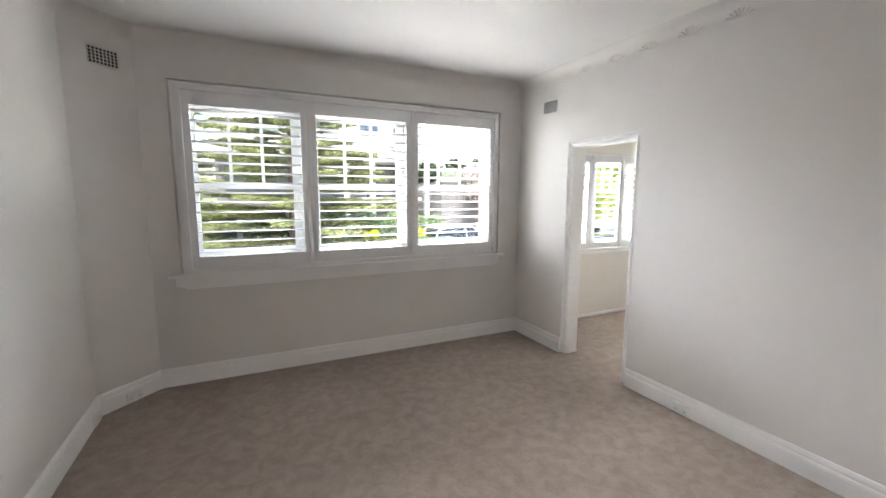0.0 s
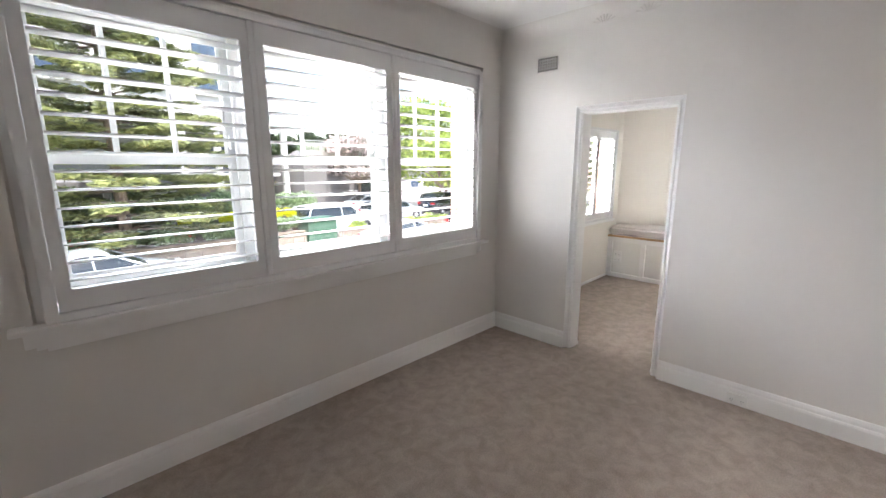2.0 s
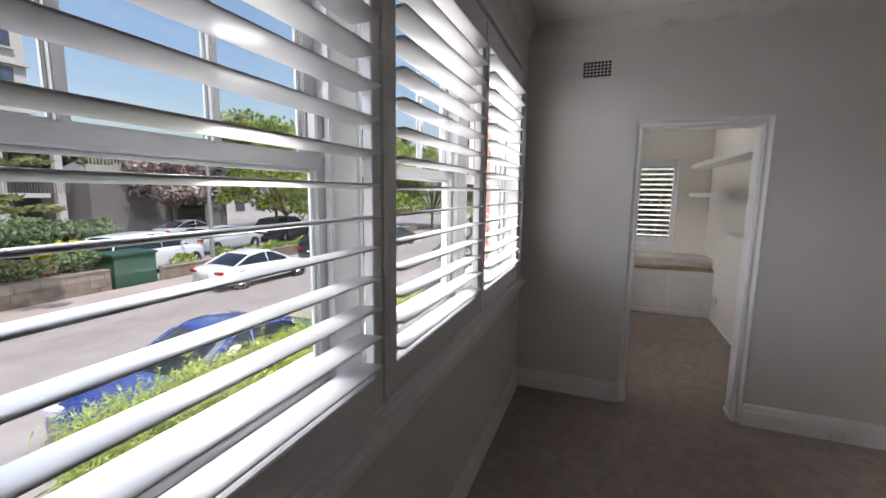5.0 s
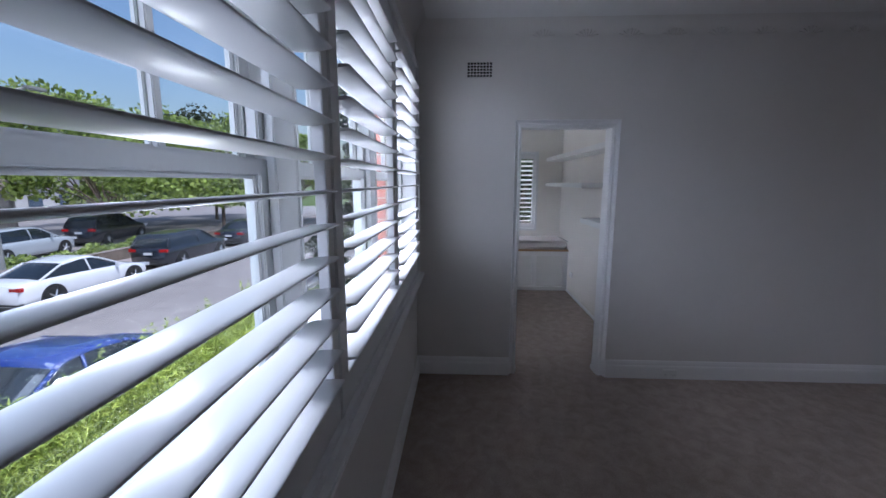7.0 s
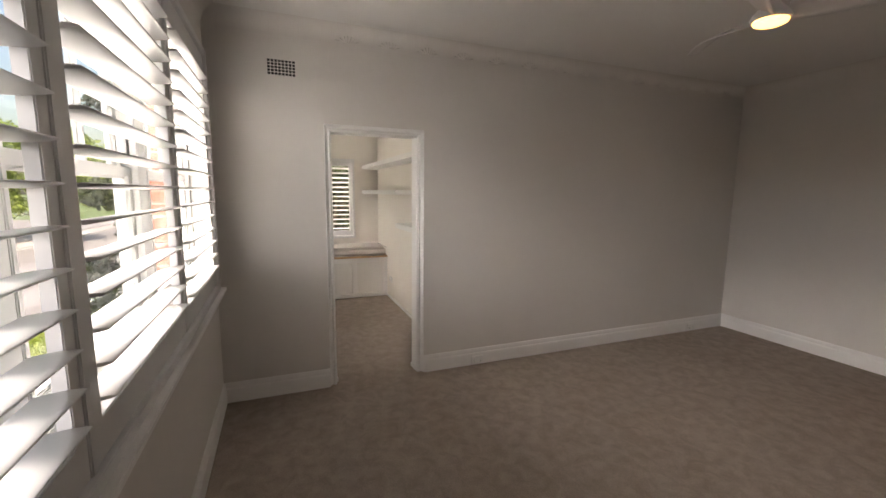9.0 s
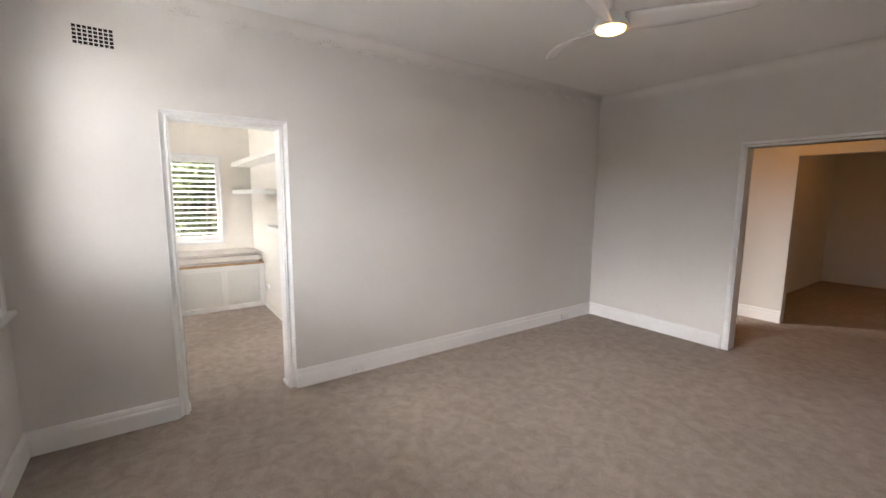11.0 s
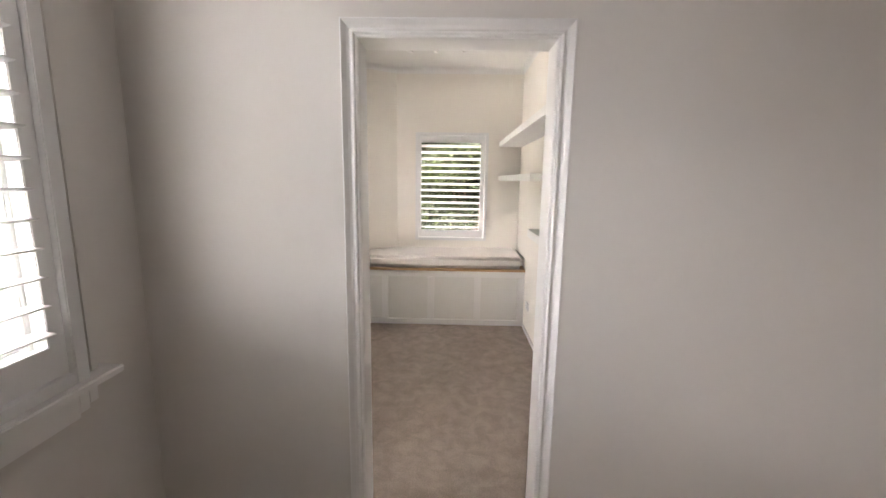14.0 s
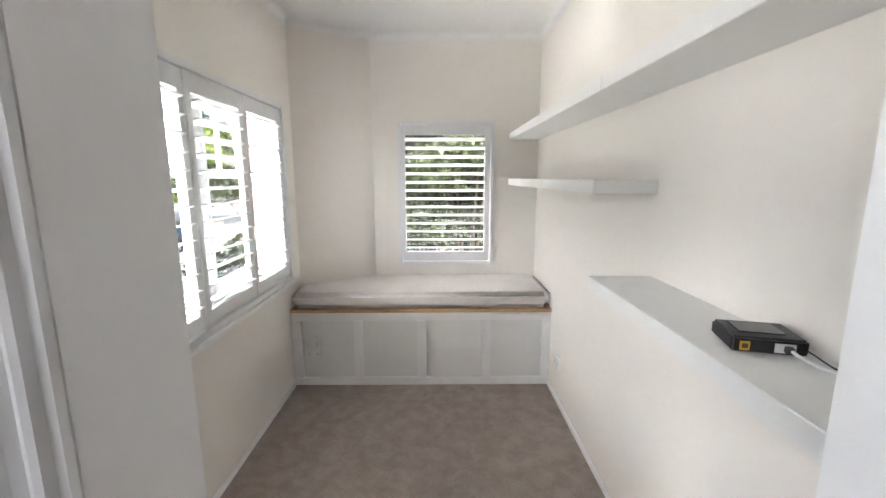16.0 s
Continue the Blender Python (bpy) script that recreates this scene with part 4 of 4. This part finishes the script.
def car(name, x, y, rot, paint, label, L=4.6, W=1.8, H=1.42, kind="saloon", z=G):
    c = thing(name, label, "car", "parked cars", at=pose(x, y, z, 0, 0, rot))
    belt = {"saloon": [(-.5, .58), (-.47, .655), (-.3, .675), (0, .655), (.25, .635), (.42, .55), (.5, .42)],
            "suv": [(-.5, .55), (-.48, .62), (-.3, .63), (.25, .62), (.45, .55), (.5, .44)]}[kind]
    roof = {"saloon": [(-.38, .66), (-.20, .94), (-.06, 1.0), (.03, .99), (.27, .62)],
            "suv": [(-.475, .61), (-.43, .92), (-.30, .98), (-.05, 1.0), (.08, .98), (.28, .61)]}[kind]
    width = [(-.5, .80), (-.475, .92), (-.40, .99), (0, 1.0), (.38, .98), (.46, .90), (.5, .74)]
    us = np.concatenate([[-.5, -.495, -.48], np.linspace(-.46, .46, 24), [.48, .492, .5]])
    rows = []
    for u, b, w in zip(us, curve_through(belt, us) * H, np.interp(us, *np.array(width).T) * W / 2):
        half = [(w * .86, .20), (w * .95, .26), (w * .985, .40), (w, b * .72), (w * .985, b * .87), (w * .94, b * .965), (w * .84, b), (w * .45, b + .02)]
        rows.append([(u * L, -yy, zz) for yy, zz in half] + [(u * L, 0, b + .026)] + [(u * L, yy, zz) for yy, zz in half[::-1]])
    part("body", loft(rows), paint, c, smooth=True)
    lo = .60 * H
    us = np.linspace(roof[0][0], roof[-1][0], 26)
    tops = curve_through(roof, us) * H
    rows, shell, edge = [], [], []
    for u, t in zip(us, tops):
        t = max(t, lo + .02)
        f = min(1.0, (t - lo) / (H - lo))
        w = W / 2 * (.90 - .19 * f)
        half = [(W / 2 * .90, lo), (w, t - .045), (w * .90, t - .012), (w * .5, t)]
        rows.append([(u * L, -yy, zz) for yy, zz in half] + [(u * L, 0, t + .005)] + [(u * L, yy, zz) for yy, zz in half[::-1]])
        edge.append((u * L, w, t))
        if t > .93 * H:
            half = [(w + .012, t - .065), (w + .010, t - .035), (w * .91, t - .002), (w * .5, t + .011)]
            shell.append([(u * L, -yy, zz) for yy, zz in half] + [(u * L, 0, t + .016)] + [(u * L, yy, zz) for yy, zz in half[::-1]])
    part("windows", loft(rows), M_DARKGL, c, smooth=True)
    part("roof", loft(shell), paint, c, smooth=True)
    bm = bmesh.new()
    ins = [e for e in edge if e[2] > .93 * H]
    for s in (-1, 1):
        for ends in ([e for e in edge if e[0] <= ins[0][0]], [e for e in edge if e[0] >= ins[-1][0]]):
            for a, b in zip(ends, ends[1:]):
                limb(bm, (a[0], s * a[1], a[2] - .03), (b[0], s * b[1], b[2] - .03), .035, .035, 6)
        limb(bm, (-.02 * L, s * W / 2 * .905, lo), (-.03 * L, s * (ins[0][1] + .004), H - .06), .03, .025, 5)
    part("pillars", bm, paint, c, smooth=True)
    # solid dark discs give the shaded hollow round each wheel; the body is uncut
    for u in (-0.31 * L, 0.32 * L):
        for s in (-1, 1):
            bm = bmesh.new()
            bmesh.ops.create_cone(bm, cap_ends=True, segments=28, radius1=0.37, radius2=0.37, depth=0.2, matrix=Matrix.Translation((u, s * (W / 2 - 0.097), 0.33)) @ Matrix.Rotation(radians(90), 4, "X"))
            part("wheel_arch_shade", bm, M_DARK, c)
    for u in (-0.31 * L, 0.32 * L):
        for s in (-1, 1):
            bm = bmesh.new()
            mm = Matrix.Translation((u, s * (W / 2 - 0.09), 0.32)) @ Matrix.Rotation(radians(90), 4, "X")
            bmesh.ops.create_cone(bm, cap_ends=True, segments=24, radius1=0.32, radius2=0.32, depth=0.215, matrix=mm)
            wh = part("wheel", bm, M_TYRE, c, bevel=0.02)
            bm = bmesh.new()
            bmesh.ops.create_cone(bm, cap_ends=True, segments=24, radius1=0.215, radius2=0.215, depth=0.235, matrix=mm)
            bmesh.ops.inset_region(bm, faces=[f for f in bm.faces if len(f.verts) > 4], thickness=0.02, depth=-0.02)
            part("rim", bm, M_DARK, wh)
            bm = bmesh.new()
            for q in range(5):
                a = 2 * math.pi * q / 5
                limb(bm, (u, s * (W / 2 + 0.022), 0.32), (u + 0.21 * math.cos(a), s * (W / 2 + 0.022), 0.32 + 0.21 * math.sin(a)), 0.03, 0.02, 4)
            part("spokes", bm, M_METAL, wh)
    for s in (-1, 1):
        boxes("tail_light", [(-L / 2 - 0.004, s * W / 2 * 0.72 - 0.17, 0.50 * H, -L / 2 + 0.12, s * W / 2 * 0.72 + 0.17, 0.585 * H)], M_TAIL, c, bevel=0.01)
        boxes("headlight", [(L / 2 - 0.16, s * W / 2 * 0.74 - 0.16, 0.43 * H, L / 2 - 0.01, s * W / 2 * 0.74 + 0.16, 0.51 * H)], M_LAMP, c, bevel=0.01)
        boxes("mirror", [(0.17 * L - 0.06, s * (W / 2 + 0.06) - 0.08, 0.63 * H, 0.17 * L + 0.05, s * (W / 2 + 0.06) + 0.08, 0.71 * H)], paint, c, bevel=0.02)
    boxes("number_plate", [(-L / 2 - 0.012, -0.19, 0.42 * H, -L / 2 + 0.01, 0.19, 0.49 * H)], M_PLASTIC, c)
    boxes("bumper", [(-L / 2 - 0.008, -W / 2 * 0.9, 0.2, -L / 2 + 0.1, W / 2 * 0.9, 0.30)], M_DARK, c, bevel=0.02)
    return c


def apartment():
    t = thing("apartment_building", "white rendered apartment block with blue windows and columned balconies", "building")
    x0, x1, y0, y1, z1 = -2.0, 14.1, 35.0, 47.0, 24.0
    boxes("wall", [(x0, y0, 4.6, x1, y1, z1)], M_RENDER, t)
    boxes("roof", [(x0 - 0.3, y0 - 0.3, z1, x1 + 0.3, y1 + 0.3, z1 + 0.4)], M_GREYW, t)
    boxes("base_wall", [(x0, y0 + 3.0, G, x1, y1, 4.6)], M_GREYW, t)
    for k in range(6):
        z = 6.75 + 2.6 * k
        for x, w in ((11.9, 1.6), (9.0, 1.5), (5.0, 2.2), (1.0, 2.2)):
            f = boxes("window", [(x, y0 - 0.05, z, x + w, y0 + 0.02, z + 1.5)], M_DARK, t)
            for i in range(3):
                u = x + 0.05 + i * (w - 0.05) / 3
                boxes("pane", [(u, y0 - 0.08, z + 0.06, u + (w - 0.05) / 3 - 0.05, y0 - 0.055, z + 1.44)], M_BLUEGL, f)
            boxes("sill", [(x - 0.1, y0 - 0.2, z - 0.12, x + w + 0.1, y0 + 0.01, z - 0.02)], M_RENDER, f)
        boxes("pilaster", [(11.2, y0 - 0.35, z - 1.6, 11.5, y0 - 0.002, z + 0.99)], M_RENDER, t)
        boxes("ledge", [(11.51, y0 - 0.25, z - 0.95, x1 + 0.1, y0 - 0.002, z - 0.75)], M_RENDER, t)
    for k in range(2):
        z = G + 3.3 * (k + 1)
        boxes("balcony", [(7.5, y0 - 0.6, z - 0.25, x1 + 0.2, y0 + 3.0, z)], M_RENDER, t)
        bm = bmesh.new()
        for i in range(60):
            box(bm, 7.6 + i * 0.13, y0 - 0.55, z, 7.63 + i * 0.13, y0 - 0.52, z + 0.95)
        box(bm, 7.5, y0 - 0.57, z + 0.95, x1 + 0.2, y0 - 0.5, z + 1.0)
        part("balcony_rail", bm, M_GREYW, t)
    for x in (7.7, 9.9, 12.2, 14.9):
        boxes("column", [(x - 0.2, y0 - 0.5, G, x + 0.2, y0 - 0.1, 4.7)], M_RENDER, t)
    boxes("door", [(10.3, y0 + 2.9, G + 3.3, 11.6, y0 + 3.02, G + 5.6)], M_BLUEGL, t)
    boxes("door", [(12.6, y0 + 2.9, G + 3.3, 13.9, y0 + 3.02, G + 5.6)], M_BLUEGL, t)
    # carport to the west
    c = thing("carport", "dark open carport with white posts under the apartments", "building")
    boxes("roof", [(-14, 25.5, 0.55, 5.2, 33.0, 1.0)], M_GREYW, c)
    boxes("rear_wall", [(-14, 32.7, G, 5.2, 33.0, 0.55)], M_GREYW, c)
    for i in range(8):
        boxes("post", [(-13.5 + i * 2.6, 25.8, G, -13.2 + i * 2.6, 26.1, 0.55)], M_RENDER, c)
    g = thing("garage_building", "low flat-roofed grey garage with a rail and planters on its roof", "building")
    boxes("wall", [(15.6, 33.0, G, 25.5, 42.0, 2.6)], M_GREYW, g)
    boxes("parapet", [(15.5, 32.9, 2.6, 25.6, 33.1, 3.0)], M_KERB, g)
    boxes("door", [(20.6, 32.93, G, 23.4, 33.0, 0.4)], M_DARKGL, g)
    bm = bmesh.new()
    for i in range(50):
        box(bm, 15.7 + i * 0.2, 33.02, 3.0, 15.74 + i * 0.2, 33.06, 3.75)
    box(bm, 15.6, 33.0, 3.75, 25.6, 33.08, 3.8)
    part("roof_rail", bm, M_RENDER, g)
    for i in range(4):
        shrub("shrub", 17.0 + 2.3 * i, 34.2, 2.6, 1.0, 1.3, L_SHRUB, "leafy planter shrub on the garage roof behind the rail", 300 + i, 0.14, 160)


def houses():
    for i, (x, y, w, d, h, col) in enumerate(((34, 46, 12, 8, 3.2, M_RENDER), (48, 52, 14, 9, 4.5, M_STONE), (30, 60, 10, 8, 5.0, M_RENDER), (58, 40, 12, 9, 4.0, M_RENDER))):
        t = thing("house", "distant low house with a pitched grey roof beyond the car park", "house", "far houses")
        boxes("wall", [(x, y, G, x + w, y + d, G + h)], col, t)
        bm = bmesh.new()
        v = [bm.verts.new(q) for q in ((x - .4, y - .4, G + h), (x + w + .4, y - .4, G + h), (x + w + .4, y + d + .4, G + h), (x - .4, y + d + .4, G + h), (x + 1.5, y + d / 2, G + h + 2), (x + w - 1.5, y + d / 2, G + h + 2))]
        for f in ((0, 1, 5, 4), (1, 2, 5), (2, 3, 4, 5), (3, 0, 4), (3, 2, 1, 0)):
            bm.faces.new([v[k] for k in f])
        part("roof", bm, M_GREYW, t)
        for k in range(3):
            boxes("window", [(x + 1 + k * 3.2, y - 0.05, G + 1.0, x + 2.4 + k * 3.2, y + 0.01, G + 2.3)], M_BLUEGL, t)


build_ground()
stone_wall(-20, 8.5, 19.25, 0.85, "low sandstone block wall holding the garden bed along the footpath")
stone_wall(10.4, 34.0, 19.25, 0.62, "low sandstone wall between the footpath and the car park")
M_TYRE = material("tyre_rubber", (0.02, 0.02, 0.02), 0.85)
M_TAIL = material("red_lamp", (0.45, 0.01, 0.01), 0.2)
M_LAMP = material("clear_lamp", (0.6, 0.62, 0.65), 0.1, 0.3)


def paint(name, col):
    m = material(name, col, 0.25)
    m.node_tree.nodes["Principled BSDF"].inputs["Coat Weight"].default_value = 0.8
    return m


P_WHITE, P_SILVER, P_BLACK, P_BLUE = paint("white_car_paint", (0.75, 0.76, 0.78)), paint("silver_car_paint", (0.42, 0.45, 0.48)), paint("black_car_paint", (0.015, 0.018, 0.028)), paint("blue_car_paint", (0.02, 0.04, 0.17))
car("car", 12.25, 16.4, -3, P_WHITE, "white two-door coupe parked along the far kerb", 4.5, 1.76, 1.30)
car("car", 18.2, 16.7, 0, P_BLACK, "black hatchback parked ahead of the white coupe", 4.5, 1.85, 1.5, "suv")
car("car", 0.7, 16.6, 0, P_SILVER, "silver sedan parked beside the sandstone wall", 4.5, 1.8, 1.42)
car("car", 4.55, 9.5, 180, P_BLUE, "deep blue hatchback parked behind the near hedge", 4.3, 1.8, 1.36)
car("car", -0.75, 10.0, 0, P_WHITE, "white hatchback parked at the near kerb", 4.2, 1.75, 1.45)
car("car", 24.5, 16.8, 0, P_BLACK, "dark sedan parked further along the far kerb", 4.6, 1.8, 1.42)
car("car", 11.4, 21.6, 10, P_WHITE, "white four-wheel drive parked behind the low wall", 4.8, 1.85, 1.75, "suv", G + 0.1)
car("car", 17.5, 24.2, 5, P_SILVER, "silver estate car in the car park", 4.7, 1.8, 1.5, "suv", G + 0.1)
car("car", 23.5, 25.0, 8, P_BLACK, "dark four-wheel drive in the shade of the trees", 4.8, 1.85, 1.7, "suv", G + 0.1)
car("car", 13.8, 30.0, 4, P_WHITE, "white sedan in the back row of the car park", 4.6, 1.8, 1.4, "saloon", G + 0.1)
car("car", 20.5, 31.0, 4, P_SILVER, "grey sedan in the back row of the car park", 4.6, 1.8, 1.4, "saloon", G + 0.1)
apartment()
houses()
pine_tree(2.0, 20.4, 13.5, 5.2, 5)
pine_tree(-4.2, 21.5, 12.0, 3.6, 6)
for i, (x, y, h, r, m) in enumerate(((24.6, 25.9, 9.0, 5.6, L_GREEN), (31.5, 22.5, 8.6, 5.2, L_GREEN), (29.0, 31.0, 9.5, 5.8, L_GREEN), (38.0, 27.0, 10.0, 6.0, L_DARK), (37.0, 19.0, 8.0, 5.0, L_GREEN))):
    broad_tree(x, y, h, r, "spreading green street tree over the car park", m, 20 + i, 0.20, 420, low=0.22)
broad_tree(19.8, 31.5, 6.6, 3.4, "tree with pale pink blossom and dark leaves", L_PINK, 31, 0.20, 240)
for i in range(9):
    broad_tree(30 + 7.5 * i, 75 + (i * 37 % 11), 9 + i % 3, 6.5, "distant dark green tree on the skyline", L_DARK, 60 + i, 0.6, 60)
for i in range(5):
    broad_tree(10.6 + 0.4 * (i % 2), -1.2 + 1.7 * i, 6.5, 1.9, "dense dark green tree close outside the study window", L_DARKER, 90 + i, 0.075, 900, G, 0.10, 0.12)
for i in range(4):
    broad_tree(12.9, -1.4 + 2.3 * i, 7.5, 2.2, "dense dark green tree behind those outside the study window", L_DARKER, 290 + i, 0.10, 700, G, 0.12, 0.12)
for i in range(8):
    shrub("shrub", 0.9 + 1.02 * i, 20.15 + 0.2 * (i % 2), G + 0.70, 0.72, 0.75, L_SHRUB, "low variegated shrub in the garden bed above the stone wall", 120 + i, 0.075, 420, L_RED if i % 3 == 0 else None)
for i in range(6):
    shrub("shrub", 1.0 + 1.75 * i, 23.0 + 0.3 * (i % 2), G + 1.1, 1.15, 1.5, L_SHRUB, "rounded dense shrub at the back of the garden bed", 180 + i, 0.10, 620)
for i, (x, y, z, r) in enumerate(((5.95, 21.4, 1.1, 0.62), (7.75, 21.4, 1.1, 0.5), (8.35, 21.7, 1.1, 0.5), (8.95, 21.5, 1.08, 0.55), (9.5, 21.6, 1.08, 0.42), (11.0, 23.6, 1.0, 0.5), (12.6, 23.6, 1.0, 0.6), (4.2, 21.5, 1.1, 0.5))):
    shrub("yellow_shrub", x, y, G + z, r * 0.72, 0.62, L_YELLOW, "small clipped bright yellow shrub in the garden bed", 140 + i, 0.06, 380)
for i in range(6):
    shrub("hedge_shrub", 12.0 + 2.0 * i, 20.2, G + 0.1, 0.8, 0.8, L_GREEN, "low green shrub behind the car park wall", 160 + i, 0.10, 260)
k = thing("electrical_box", "large dark green metal electrical cabinet beside the footpath", "utility box")
boxes("body", [(8.7, 19.35, G, 10.2, 20.5, G + 1.22)], M_GREENBOX, k, bevel=0.02)
boxes("lid", [(8.64, 19.29, G + 1.22, 10.26, 20.56, G + 1.32)], M_GREENBOX, k, bevel=0.02)
pl = thing("street_lamp", "tall grey street lamp with a curved arm over the car park", "street lamp")
bm = bmesh.new()
limb(bm, (13.3, 20.1, G), (13.3, 20.1, 4.4), 0.11, 0.07, 12)
part("pole", bm, M_POLE, pl, smooth=False)
bm = bmesh.new()
limb(bm, (13.3, 20.1, 4.35), (14.4, 19.3, 4.95), 0.05, 0.04, 8)
part("arm", bm, M_POLE, pl)
boxes("lamp_head", [(14.3, 19.1, 4.90, 15.0, 19.4, 5.02)], M_POLE, pl, bevel=0.03)


def verge():
    rng = np.random.default_rng(3)
    n = 300
    xs = rng.uniform(1.9, 9.5, n)
    cs = np.stack([xs, 8.70 - 0.06 * (xs - 3.0) - rng.uniform(0.0, 0.7, n), np.full(n, G + 0.62)], 1)
    h = thing("hedge", "long loose bright green hedge of tall grass along the verge", "hedge", kind="stuff")
    leaves("blades", cs, np.tile((0.32, 0.26, 0.62), (n, 1)), 520, 0.015, L_GRASS, h, 7, long=6.5)
    tall = np.stack([rng.uniform(1.9, 9.5, 26), rng.uniform(8.1, 8.5, 26), np.full(26, G + 1.15)], 1)
    leaves("seed_heads", tall, np.tile((0.05, 0.05, 0.42), (26, 1)), 60, 0.02, L_GRASS, h, 9, long=3.5)
    n = 260
    cs = np.stack([rng.uniform(-3.0, 13.0, n), rng.uniform(6.5, 8.7, n), np.full(n, G + 0.02)], 1)
    g = thing("grass", "green lawn grass on the verge below the window", "grass", kind="stuff")
    leaves("blades", cs, np.tile((0.5, 0.4, 0.07), (n, 1)), 170, 0.02, L_GRASS, g, 8, long=3.0)


verge()


def brick_reveals():
    """Outer brick leaf seen at the side of each window's opening."""
    me = bpy.data.meshes.new("brick")
    bm = bmesh.new()
    box(bm, -0.008, -0.055, -0.0325, 0.008, 0.055, 0.0325)
    bmesh.ops.bevel(bm, geom=list(bm.edges), offset=0.003, segments=1, affect="EDGES")
    bm.to_mesh(me)
    bm.free()
    me.materials.append(M_BRICK)
    for x, y, z0, z1 in ((2.388, 4.108, 0.96, 2.40), (-0.508, 4.108, 0.96, 2.40), (5.488, 4.158, 0.90, 2.09)):
        w = boxes("reveal_wall", [(x - 0.003, y - 0.062, z0, x + 0.011, y + 0.062, z1)], M_MORTAR, kind="structure")
        z = z0 + 0.036
        while z < z1 - 0.03:
            b = new("brick", me)
            b.parent = w
            b.location = (x - (0.003 if x > 0 else -0.008), y, z)
            z += 0.076


brick_reveals()
